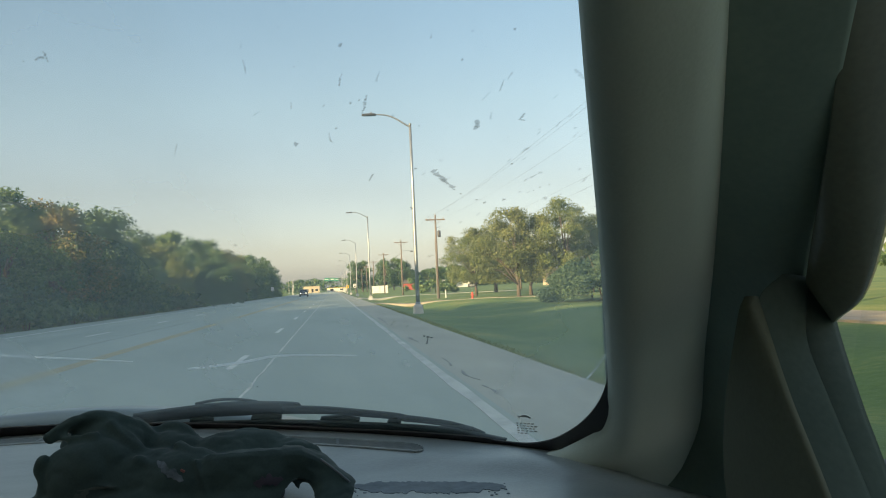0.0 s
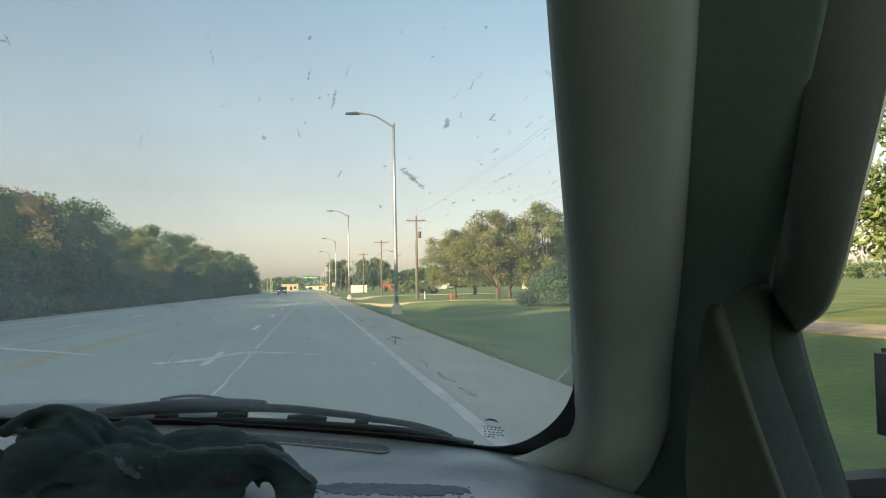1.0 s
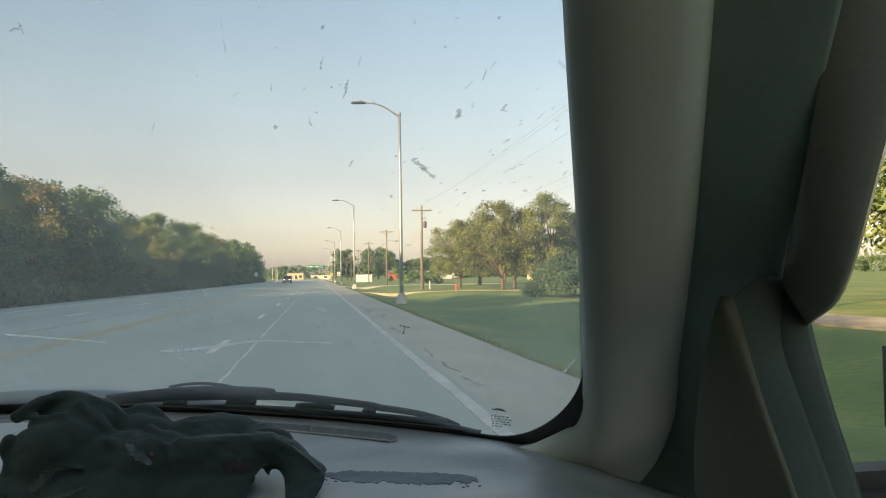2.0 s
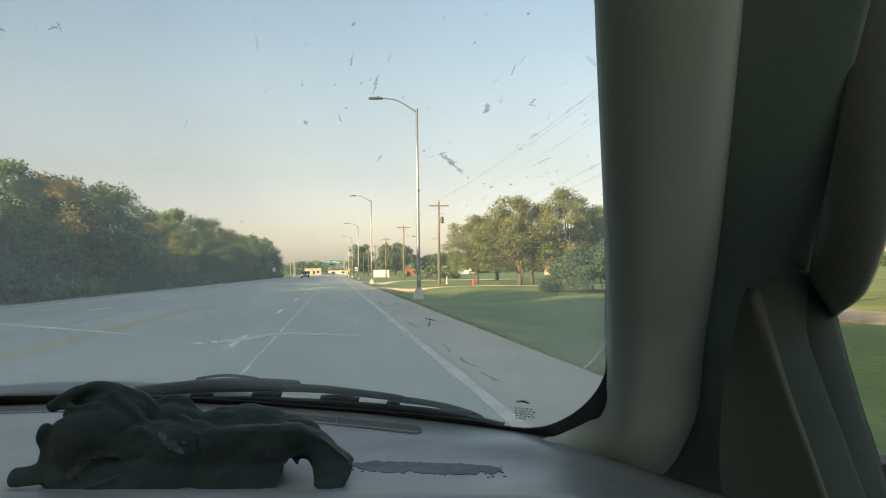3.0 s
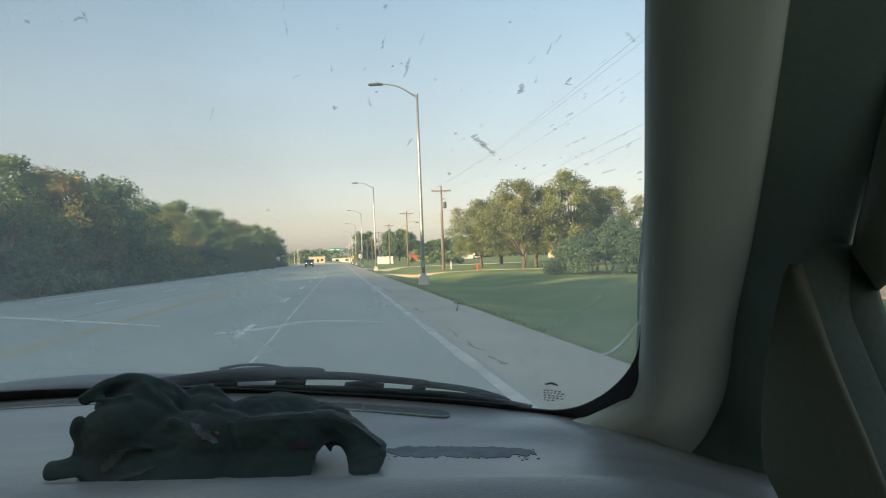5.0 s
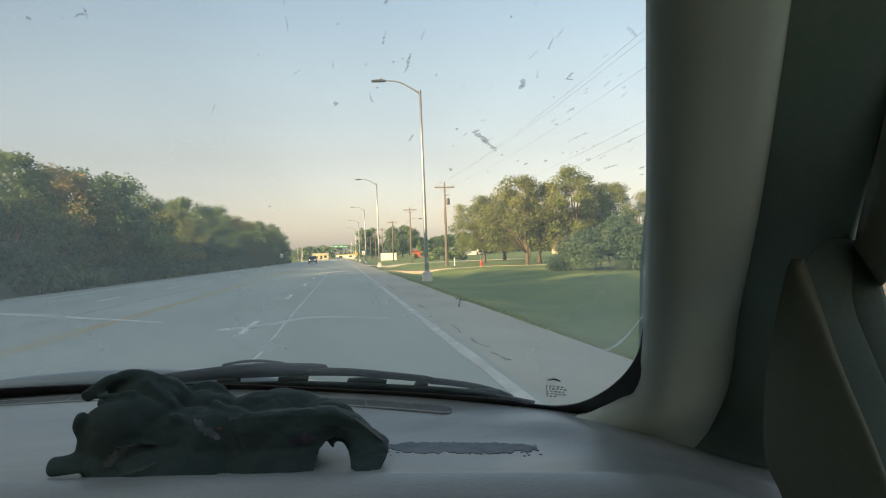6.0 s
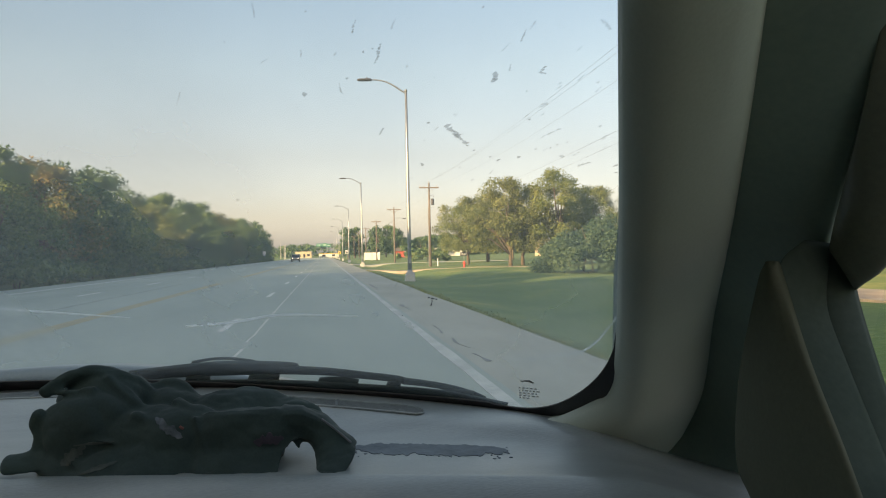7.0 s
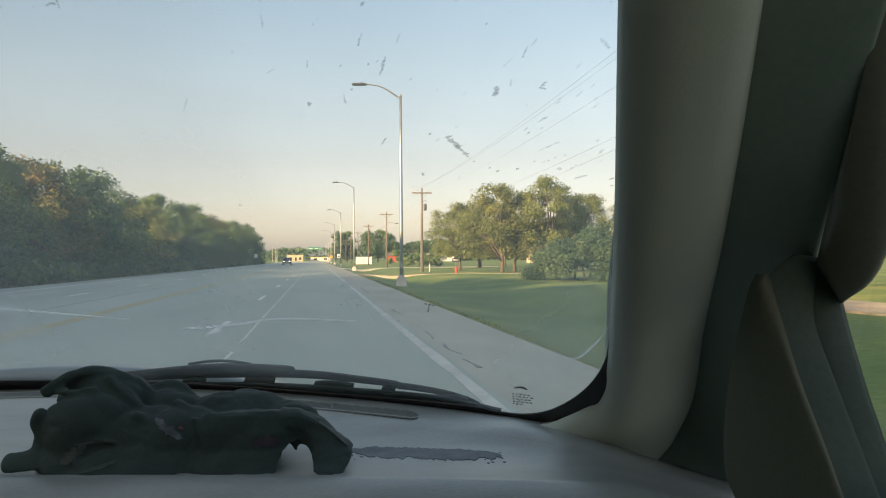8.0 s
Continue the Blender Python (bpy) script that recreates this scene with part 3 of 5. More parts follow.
def far_woods():
    rng = np.random.default_rng(21)
    cs, rs = [], []
    for i in range(420):
        x = rng.uniform(-420, 420)
        y = 590 + rng.uniform(-30, 60) - (140 if x > 60 else 0)
        top = 9 + 4 * noise.noise((x * 0.03, 0, 5)) + (2 if x > 60 else 0)
        for h in (0.25, 0.6, 0.85):
            cs.append((x + rng.normal(0, 3), y, top * h))
            rs.append(rng.uniform(2.5, 4.0))
    for i in range(150):
        x = rng.uniform(38, 230)
        y = 345 + 0.25 * x + rng.uniform(-12, 14)
        top = 9.5 + 3.5 * noise.noise((x * 0.06, 0, 9))
        for h in (0.2, 0.5, 0.85):
            cs.append((x + rng.normal(0, 2), y, top * h))
            rs.append(rng.uniform(2.0, 3.2))
    q, f = leaf_cloud(rng, cs, rs, 30, 1.1)
    tagged(data_part("far_woods", q.tolist(), f.tolist(), M_LEAF_DARK), "distant line of green woods", "woods", "", "stuff")


far_woods()


# ---------------------------------------------------------------- street lamps and utility poles
def make_lamp():
    ob = thing("street_lamp", "galvanised steel street lamp with arm over the road", "street lamp", (4.44, 40.9, -0.1), "street lamps")
    bm = bmesh.new()
    rings = []
    for z, r in ((0, 0.27), (0.04, 0.27), (0.36, 0.235), (0.42, 0.20), (0.52, 0.16)):
        rings.append([(r * sx, r * sy, z) for sx, sy in ((-1, -0.8), (-0.8, -1), (0.8, -1), (1, -0.8), (1, 0.8), (0.8, 1), (-0.8, 1), (-1, 0.8))])
    bm.free()
    part("base", loft(rings), M_BASE, ob, "cast aluminium transformer base")
    for sx in (-1, 1):
        part("bolt", boxes(((sx * 0.21 - 0.03, -0.24, 0.40), (sx * 0.21 + 0.03, -0.18, 0.47), 0.008)), M_STEEL, ob)
    part("pole", tube([(0, 0, 0.5), (0, 0, 3), (0, 0, 6.5), (0, 0, 10.1)], [0.105, 0.095, 0.08, 0.065], 14), M_STEEL, ob, "", True)
    part("collar", tube([(0, 0, 0.5), (0, 0, 0.62)], [0.14, 0.125], 14), M_STEEL, ob, "", True)
    part("hand_hole", boxes(((-0.06, -0.118, 0.95), (0.06, -0.09, 1.25), 0.006)), M_STEEL, ob)
    part("pole_cap", tube([(0, 0, 10.09), (0, 0, 10.16), (0, 0, 10.2)], [0.078, 0.078, 0.03], 12), M_STEEL, ob, "", True)
    part("arm", tube(smooth_line([(0, 0, 9.98), (-0.35, 0, 10.2), (-0.75, 0, 10.45), (-1.15, 0, 10.62), (-1.55, 0, 10.68), (-1.9, 0, 10.69)], 5), [0.05 - 0.0007 * i for i in range(26)], 8), M_STEEL, ob, "", True)
    rings = []
    for x, w, t in ((-1.80, 0.05, 0.05), (-1.90, 0.12, 0.07), (-2.15, 0.17, 0.065), (-2.45, 0.16, 0.05), (-2.56, 0.10, 0.035)):
        rings.append([(x, -w, 10.68), (x, -w * 0.6, 10.68 + t), (x, w * 0.6, 10.68 + t), (x, w, 10.68), (x, w * 0.8, 10.63), (x, -w * 0.8, 10.63)])
    part("lamp_head", loft(rings), M_LAMPHEAD, ob, "flat dark lamp head")
    part("photocell", tube([(-2.05, 0, 10.73), (-2.05, 0, 10.82)], 0.04, 8), M_LAMPHEAD, ob)
    return ob


lamp = make_lamp()
for k in (-3, -2, -1, 1, 2, 3, 4, 5, 6, 7):
    copy_thing(lamp, pose(4.44, 40.9 + 53 * k, -0.1))

POLE_X = 10.5
POLE_YS = [-100, -60, -20, 19.6, 77.5, 118, 160, 202, 244, 286]


def make_utility_pole():
    ob = thing("utility_pole", "reddish-brown wooden utility pole with crossarm and insulators", "utility pole", (POLE_X, 77.5, 0.05), "utility poles")
    part("pole", tube([(0, 0, -0.4), (0, 0, 4.5), (0.02, 0, 8.4)], [0.14, 0.12, 0.085], 10), M_POLE_WOOD, ob, "", True)
    part("crossarm", boxes(((-1.0, -0.17, 7.85), (1.0, -0.07, 7.98), 0.01)), M_POLE_WOOD, ob)
    for s in (-1, 1):
        part("brace", tube([(s * 0.55, -0.18, 7.85), (s * 0.03, -0.17, 7.4)], 0.02, 5), M_STEEL, ob)
    for x in (-0.92, -0.5, 0.8):
        part("insulator", tube([(x, -0.12, 7.98), (x, -0.12, 8.06), (x, -0.12, 8.10), (x, -0.12, 8.16)], [0.025, 0.05, 0.03, 0.045], 8), M_PORCELAIN, ob)
    part("top_insulator", tube([(0.02, 0, 8.4), (0.02, 0, 8.52), (0.02, 0, 8.6)], [0.02, 0.05, 0.03], 8), M_PORCELAIN, ob)
    part("transformer", tube([(0.33, -0.05, 6.15), (0.33, -0.05, 6.2), (0.33, -0.05, 6.75), (0.33, -0.05, 6.82)], [0.13, 0.17, 0.17, 0.08], 12), M_LAMPHEAD, ob, "dark can transformer", True)
    part("fuse_bracket", tube([(0.08, -0.1, 7.05), (0.42, -0.12, 7.2), (0.45, -0.12, 6.95)], 0.025, 5), M_LAMPHEAD, ob)
    part("conduit", tube([(-0.15, -0.06, -0.1), (-0.14, -0.06, 5.9)], 0.03, 6), M_STEEL, ob)
    return ob


def make_line_pole():
    ob = thing("utility_pole", "wooden utility pole with crossarm, lamp arm and no transformer", "utility pole", (POLE_X, 118, 0.05), "utility poles")
    part("pole", tube([(0, 0, -0.4), (0, 0, 4.5), (0.02, 0, 8.4)], [0.14, 0.12, 0.085], 10), M_POLE_WOOD, ob, "", True)
    part("crossarm", boxes(((-1.05, -0.17, 8.0), (1.05, -0.07, 8.12), 0.01)), M_POLE_WOOD, ob)
    for s in (-1, 1):
        part("brace", tube([(s * 0.6, -0.18, 8.0), (s * 0.03, -0.17, 7.55)], 0.025, 5), M_POLE_WOOD, ob)
        part("insulator", tube([(s * 0.95, -0.12, 8.12), (s * 0.95, -0.12, 8.2), (s * 0.95, -0.12, 8.28)], [0.025, 0.05, 0.035], 8), M_PORCELAIN, ob)
    part("top_insulator", tube([(0.02, 0, 8.4), (0.02, 0, 8.52), (0.02, 0, 8.6)], [0.02, 0.05, 0.03], 8), M_PORCELAIN, ob)
    part("lamp_arm", tube([(0.08, -0.05, 6.75), (0.9, -0.1, 6.78), (1.6, -0.1, 6.7)], [0.03, 0.025, 0.025], 6), M_STEEL, ob)
    part("lamp_head", boxes(((1.35, -0.2, 6.58), (1.8, 0.0, 6.72), 0.03)), M_LAMPHEAD, ob)
    part("cable_bracket", tube([(-0.08, -0.05, 6.4), (-0.95, -0.15, 5.85)], 0.022, 5), M_LAMPHEAD, ob)
    return ob


pole, line_pole = make_utility_pole(), make_line_pole()
for y in POLE_YS:
    if y not in (77.5, 118):
        copy_thing(pole if y < 100 else line_pole, pose(POLE_X, y, ground_height(POLE_X, y), 0, 0, 3 * math.sin(y)))


def make_wires():
    """Each conductor hangs from pole to pole."""
    for x, z, sag in ((-0.92, 8.16, 0.5), (0.85, 8.16, 0.5), (0.02, 8.6, 0.45), (0.15, 5.9, 0.5), (0.15, 5.5, 0.6)):
        pts = []
        for a, b in zip(POLE_YS, POLE_YS[1:]):
            for i in range(10):
                t = i / 10
                pts.append((POLE_X + x, a + (b - a) * t, z - sag * 4 * t * (1 - t)))
        pts.append((POLE_X + x, POLE_YS[-1], z))
        ob = part("overhead_cable", tube(pts, 0.0043, 4), M_WIRE)
        tagged(ob, "thin dark overhead cable strung between utility poles", "cable", "overhead cables")


make_wires()


# ---------------------------------------------------------------- signs, buildings, far traffic furniture
def post_sign(name, label, x, y, z, w, h, material, post=M_STEEL, round_=False, bars=(), turn=0):
    ob = thing(name, label, "road sign", (x, y, ground_height(x, y)), "", "", turn)
    part("post", boxes(((-0.03, -0.02, -0.2), (0.03, 0.02, z + h * 0.5 - 0.02), 0.004)), post, ob)
    if round_:
        part("plate", tube([(0, -0.05, z), (0, -0.03, z)], w / 2, 24), material, ob)
        part("rim", tube([(0, -0.043, z), (0, -0.028, z)], w / 2 + 0.03, 24), M_SIGN_BLACK, ob)
    else:
        part("plate", boxes(((-w / 2, -0.05, z - h / 2), (w / 2, -0.03, z + h / 2), 0.004)), material, ob)
    for bx, bz, bw, bh, bmat in bars:
        part("bar", boxes(((bx - bw / 2, -0.056, z + bz - bh / 2), (bx + bw / 2, -0.05, z + bz + bh / 2))), bmat, ob)
    return ob


post_sign("speed_sign", "white rectangular road sign on a steel post", 5.6, 205, 2.5, 0.75, 0.95, M_SIGN_WHITE, bars=((0, 0.25, 0.5, 0.1, M_SIGN_BLACK), (0, -0.15, 0.4, 0.35, M_SIGN_BLACK)))
post_sign("warning_sign", "yellow warning sign on a steel post", 5.4, 300, 2.6, 0.9, 0.9, M_SIGN_YELLOW, bars=((0, 0, 0.15, 0.45, M_SIGN_BLACK),))
post_sign("warning_sign", "yellow warning sign on a steel post, farther off", 6.0, 345, 2.4, 0.9, 0.9, M_SIGN_YELLOW)
post_sign("road_sign", "plain white road sign beside the opposite lanes", -16.6, 218, 2.4, 0.9, 1.1, M_SIGN_WHITE)
post_sign("round_sign", "round dark sign with a yellow emblem on a brown post", 9.3, -19, 1.9, 0.75, 0.75, M_SIGN_BLACK, M_POLE_WOOD, True, ((0, -0.02, 0.13, 0.28, M_SIGN_YELLOW),))
post_sign("round_sign", "round pale sign with a red emblem on a steel post", 9.0, -6, 1.9, 0.7, 0.7, M_SIGN_WHITE, M_STEEL, True, ((0, 0, 0.3, 0.3, M_SIGN_RED), (0, -0.55, 0.5, 0.14, M_SIGN_WHITE)))
post_sign("yard_sign", "small dark yard sign on posts on the lawn", 23.0, 128, 1.0, 1.3, 0.6, M_SIGN_BLACK, bars=((0, 0.05, 1.0, 0.08, M_SIGN_WHITE), (0, -0.12, 0.8, 0.08, M_SIGN_WHITE)))


def board_sign():
    ob = thing("sign_board", "white low monument sign panel between posts", "sign", (10.1, 170, ground_height(10.1, 170)))
    part("panel", boxes(((-1.7, -0.08, 0.15), (-0.08, 0.08, 1.75), 0.02)), M_SIGN_WHITE, ob)
    part("panel", boxes(((0.08, -0.08, 0.15), (1.7, 0.08, 1.75), 0.02)), M_SIGN_WHITE, ob)
    for x in (-1.7, 0, 1.7):
        part("post", boxes(((x - 0.07, -0.1, -0.2), (x + 0.07, 0.1, 1.85), 0.01)), M_BASE, ob)


board_sign()


def hydrant():
    ob = thing("fire_hydrant", "small red fire hydrant on the lawn", "hydrant", (11.9, 66, ground_height(11.9, 66)))
    ob.scale = (0.8, 0.8, 0.8)
    part("barrel", tube([(0, 0, 0), (0, 0, 0.05), (0, 0, 0.06), (0, 0, 0.55), (0, 0, 0.68), (0, 0, 0.74)], [0.16, 0.16, 0.11, 0.11, 0.09, 0.03], 12), M_SIGN_RED, ob, "", True)
    for s in (-1, 1):
        part("outlet", tube([(s * 0.08, 0, 0.45), (s * 0.19, 0, 0.45)], 0.055, 8), M_SIGN_RED, ob)
    part("front_outlet", tube([(0, -0.08, 0.42), (0, -0.2, 0.42)], 0.07, 8), M_SIGN_RED, ob)


hydrant()
post = thing("marker_post", "small white utility marker post in the grass", "marker", (11.1, 76.5, ground_height(11.1, 76.5)))
part("shaft", tube([(0, 0, -0.1), (0, 0, 0.7), (0, 0, 0.78)], [0.05, 0.05, 0.02], 8), M_SIGN_WHITE, post)
part("cap", tube([(0, 0, 0.68), (0, 0, 0.82)], [0.06, 0.05], 8), M_BASE, post)


def building(name, label, x, y, w, d, h, wall, roof=None, pitch=0.0, openings=()):
    ob = thing(name, label, "building", (x, y, 0))
    part("wall", boxes(((-w / 2, 0, -0.3), (w / 2, d, h), 0.02)), wall, ob)
    if pitch:
        rings = [[(xx, -0.4, h), (xx, d / 2, h + pitch), (xx, d + 0.4, h), (xx, d + 0.4, h - 0.15), (xx, -0.4, h - 0.15)] for xx in (-w / 2 - 0.4, w / 2 + 0.4)]
        part("roof", loft(rings), roof, ob)
    else:
        part("parapet", boxes(((-w / 2 - 0.1, -0.1, h), (w / 2 + 0.1, d + 0.1, h + 0.25), 0.02)), roof or wall, ob)
    for ox, oz, ow, oh in openings:
        win = part("window", boxes(((ox - ow / 2, -0.05, oz), (ox + ow / 2, 0.02, oz + oh), 0.01)), M_DARK_PANE, ob)
        part("frame", boxes(((ox - ow / 2 - 0.08, -0.08, oz + oh), (ox + ow / 2 + 0.08, 0.0, oz + oh + 0.1)), ((ox - ow / 2 - 0.08, -0.08, oz - 0.1), (ox + ow / 2 + 0.08, 0.0, oz))), M_WHITE_WALL, win)
    return ob


building("shop", "tan flat-roofed shop building far down the road", -13, 470, 9.5, 9, 3.6, M_TAN_WALL, M_TAN_WALL, 0, ((-2.5, 0.9, 1.5, 1.5), (0.5, 0.2, 1.2, 2.2), (3, 0.9, 1.5, 1.5)))
building("low_shop", "low pale building with a flat canopy far off", 2, 485, 12, 6, 2.2, M_WHITE_WALL, M_SIGN_YELLOW, 0, ((-3, 0.6, 2, 1.2), (3, 0.6, 2, 1.2)))
building("far_house", "small tan house far beyond the opposite lanes", -40, 480, 9, 7, 2.6, M_TAN_WALL, M_ROOF, 1.6, ((-2, 0.9, 1.2, 1.2), (2, 0.9, 1.2, 1.2)))
building("far_house", "small white house far beyond the opposite lanes", -58, 470, 8, 7, 2.6, M_WHITE_WALL, M_ROOF, 1.6, ((-2, 0.9, 1.2, 1.2), (2, 0.9, 1.2, 1.2)))
building("barn", "small red building with a grey roof across the field", 26.5, 262, 5.5, 5, 2.4, M_RED_WALL, M_ROOF, 1.0, ((0.8, 0.3, 1.4, 1.6),))
building("long_building", "long low white building across the field", 47, 300, 18, 10, 2.9, M_WHITE_WALL, M_WHITE_WALL, 0.6, ((-6, 0.2, 0.9, 2.0), (7, 1.2, 1.5, 0.8)))
building("brown_house", "low tan house with a brown roof behind the lawn", 57, 176, 12, 9, 2.4, M_TAN_WALL, M_ROOF, 1.8, ((-3, 0.9, 1.4, 1.2), (3, 0.9, 1.4, 1.2)))


def signal_mast(x, y, reach, label, signs):
    ob = thing("signal_mast", label, "signal mast", (x, y, 0), "signal masts")
    part("upright", tube([(0, 0, -0.2), (0, 0, 7.5)], [0.16, 0.11], 10), M_STEEL, ob, "", True)
    part("mast_arm", tube([(0, 0, 6.6), (reach * 0.5, 0, 6.85), (reach, 0, 6.95)], [0.11, 0.09, 0.06], 8), M_STEEL, ob, "", True)
    for s, w in signs:
        part("green_sign", boxes(((s - w / 2, -0.12, 6.1), (s + w / 2, -0.06, 7.7), 0.01)), M_SIGN_GREEN, ob, "green street sign panel")
        part("bar", boxes(((s - w * 0.35, -0.135, 6.75), (s + w * 0.35, -0.12, 7.05))), M_SIGN_WHITE, ob)


signal_mast(6.2, 418, -12, "steel signal mast with green signs over the road", ((-6.5, 2.6), (-9.5, 2.6)))
signal_mast(7.5, 440, -9, "steel signal mast with one green sign over the road", ((-5.5, 2.0),))
for i, (x, y) in enumerate(((-17, 330), (-19, 380), (-24, 430), (-33, 440), (-45, 450))):
    ob = thing("far_pole", "grey far-off roadside pole", "pole", (x, y, 0), "far poles")
    part("shaft", tube([(0, 0, -0.2), (0, 0, 6 + i % 3)], [0.12, 0.07], 8), M_BASE, ob)
    part("top", tube([(0, 0, 6 + i % 3), (0, 0, 6.2 + i % 3)], [0.09, 0.03], 8), M_BASE, ob)


# ---------------------------------------------------------------- oncoming car
def wheel(parent, x, y, r=0.37, w=0.24):
    tyre = part("wheel", tube([(x - w / 2, y, r), (x - w / 2 + 0.04, y, r), (x + w / 2 - 0.04, y, r), (x + w / 2, y, r)], [r - 0.03, r, r, r - 0.03], 22), M_TYRE, parent, "", False)
    out = 1 if x > 0 else -1
    part("rim", tube([(x + out * (w / 2 - 0.02), y, r), (x + out * (w / 2 + 0.012), y, r)], [0.25, 0.20], 14), M_CHROME, tyre)


def make_suv(x, y):
    ob = thing("suv", "black sport utility vehicle with lit headlights on the road", "car", (x, y, 0.0))
    # it faces -y; sections from nose to tail: y, half width, sill, shoulder
    secs = ((0.0, 0.78, 0.42, 0.80), (0.12, 0.90, 0.34, 0.98), (0.5, 0.97, 0.30, 1.06), (1.25, 0.99, 0.30, 1.14), (2.6, 1.0, 0.30, 1.16), (4.2, 0.99, 0.32, 1.18), (4.85, 0.95, 0.38, 1.15), (4.98, 0.86, 0.48, 1.05))
    rings = [[(-w, yy, lo + 0.12), (-w * 0.92, yy, lo), (w * 0.92, yy, lo), (w, yy, lo + 0.12), (w, yy, hi - 0.12), (w * 0.9, yy, hi), (-w * 0.9, yy, hi), (-w, yy, hi - 0.12)] for yy, w, lo, hi in secs]
    part("body", loft(rings), M_PAINT, ob)
    cab = ((1.15, 0.84, 1.10, 1.12), (1.95, 0.76, 1.10, 1.66), (2.4, 0.74, 1.10, 1.74), (4.1, 0.73, 1.10, 1.72), (4.75, 0.76, 1.10, 1.30))
    rings = [[(-0.9, yy, lo), (0.9, yy, lo), (w, yy, hi - 0.05), (w * 0.88, yy, hi), (-w * 0.88, yy, hi), (-w, yy, hi - 0.05)] for yy, w, lo, hi in cab]
    part("cabin", loft(rings), M_PAINT, ob)
    part("windscreen", loft([[(-0.72, 1.20, 1.155), (0.72, 1.20, 1.155), (0.72, 1.24, 1.14), (-0.72, 1.24, 1.14)], [(-0.63, 1.90, 1.625), (0.63, 1.90, 1.625), (0.63, 1.96, 1.60), (-0.63, 1.96, 1.60)]]), M_CAR_GLASS, ob)
    for s in (-1, 1):
        for a, b in ((1.75, 2.65), (2.75, 3.55), (3.65, 4.35)):
            win = [(s * 0.893, a + 0.05, 1.18), (s * 0.893, b, 1.18), (s * 0.79, b, 1.60), (s * 0.79, a + (0.3 if a < 2 else 0.05), 1.60)]
            inn = [(px - s * 0.03, py, pz) for px, py, pz in win]
            part("side_window", loft([win, inn]), M_CAR_GLASS, ob)
        lamp_ = part("headlight", boxes(((s * 0.62 - 0.17, 0.0, 0.78), (s * 0.62 + 0.17, 0.13, 0.90), 0.03)), M_CHROME, ob)
        part("lens", boxes(((s * 0.64 - 0.11, -0.012, 0.80), (s * 0.64 + 0.11, 0.05, 0.885), 0.015)), M_HEADLIGHT, lamp_, "lit headlight lens")
        part("mirror", boxes(((s * 1.06 - 0.11, 1.65, 1.13), (s * 1.06 + 0.11, 1.75, 1.28), 0.03)), M_PAINT, ob)
        part("roof_rail", tube([(s * 0.66, 2.2, 1.76), (s * 0.66, 2.3, 1.80), (s * 0.66, 4.0, 1.80), (s * 0.66, 4.1, 1.75)], 0.02, 6), M_CHROME, ob)
        for yy in (0.95, 3.95):
            wheel(ob, s * 0.87, yy)
    grille = part("grille", boxes(((-0.43, -0.02, 0.56), (0.43, 0.05, 0.88), 0.04)), M_CHROME, ob)
    for i in range(4):
        part("grille_bar", boxes(((-0.38, -0.03, 0.60 + 0.065 * i), (0.38, 0.0, 0.64 + 0.065 * i))), M_SIGN_BLACK, grille)
    part("lower_trim", boxes(((-0.85, 0.02, 0.36), (0.85, 0.1, 0.42), 0.01)), M_CHROME, ob)


make_suv(-6.9, 182)


# ---------------------------------------------------------------- the car we sit in
car = thing("car", "grey car interior with dusty windscreen, dark pillar and dashboard", "car", (0, 0, 0))
CX = -0.42


def glass_y(x, z):
    """The windscreen: bowed in plan, raked back."""
    return 1.235 - 0.75 * (x - CX) ** 2 - 1.5 * (z - 1.2)


def glass_point(x, z, out=0.0):
    """A point on the windscreen, moved outwards by out metres along its normal."""
    n = Vector((1.5 * (x - CX), 1.0, 1.5)).normalized()
    return Vector((x, glass_y(x, z), z)) + n * out


def glass_sheet():
    xs = [-1 + 2 * i / 24 for i in range(25)]
    zs = [1.17 + 0.51 * j / 14 for j in range(15)]
    verts, faces = [], []
    for z in zs:
        for x in xs:
            half = 0.722 - max(0, z - 1.29) * 0.395
            verts.append(glass_point(CX + x * half, z, 0.0))
    n = len(xs)
    for j in range(len(zs) - 1):
        for i in range(n - 1):
            faces.append((j * n + i, j * n + i + 1, (j + 1) * n + i + 1, (j + 1) * n + i))
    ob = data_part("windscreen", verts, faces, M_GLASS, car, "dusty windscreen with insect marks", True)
    ob.visible_shadow = False
    return ob


screen = glass_sheet()


def on_glass_strip(name, line, half, material, out, label="", parent=None):
    """A thin raised strip that follows points (x, z) on the windscreen."""
    pts = smooth_line([(x, 0, z) for x, z in line], 5)
    halves = half if hasattr(half, "__len__") else [half] * 2
    rings = []
    for i, p in enumerate(pts):
        a, b = pts[max(i - 1, 0)], pts[min(i + 1, len(pts) - 1)]
        d = Vector((b.x - a.x, b.z - a.z)).normalized()
        h = halves[0] + (halves[1] - halves[0]) * i / (len(pts) - 1)
        h *= 0.35 + 0.65 * math.sin(math.pi * (0.04 + 0.92 * i / (len(pts) - 1)))
        nx, nz = -d.y * h, d.x * h
        rings.append([glass_point(p.x + nx, p.z + nz, out), glass_point(p.x - nx, p.z - nz, out), glass_point(p.x - nx, p.z - nz, out + 0.0006), glass_point(p.x + nx, p.z + nz, out + 0.0006)])
    return part(name, loft(rings), material, parent or screen, label)


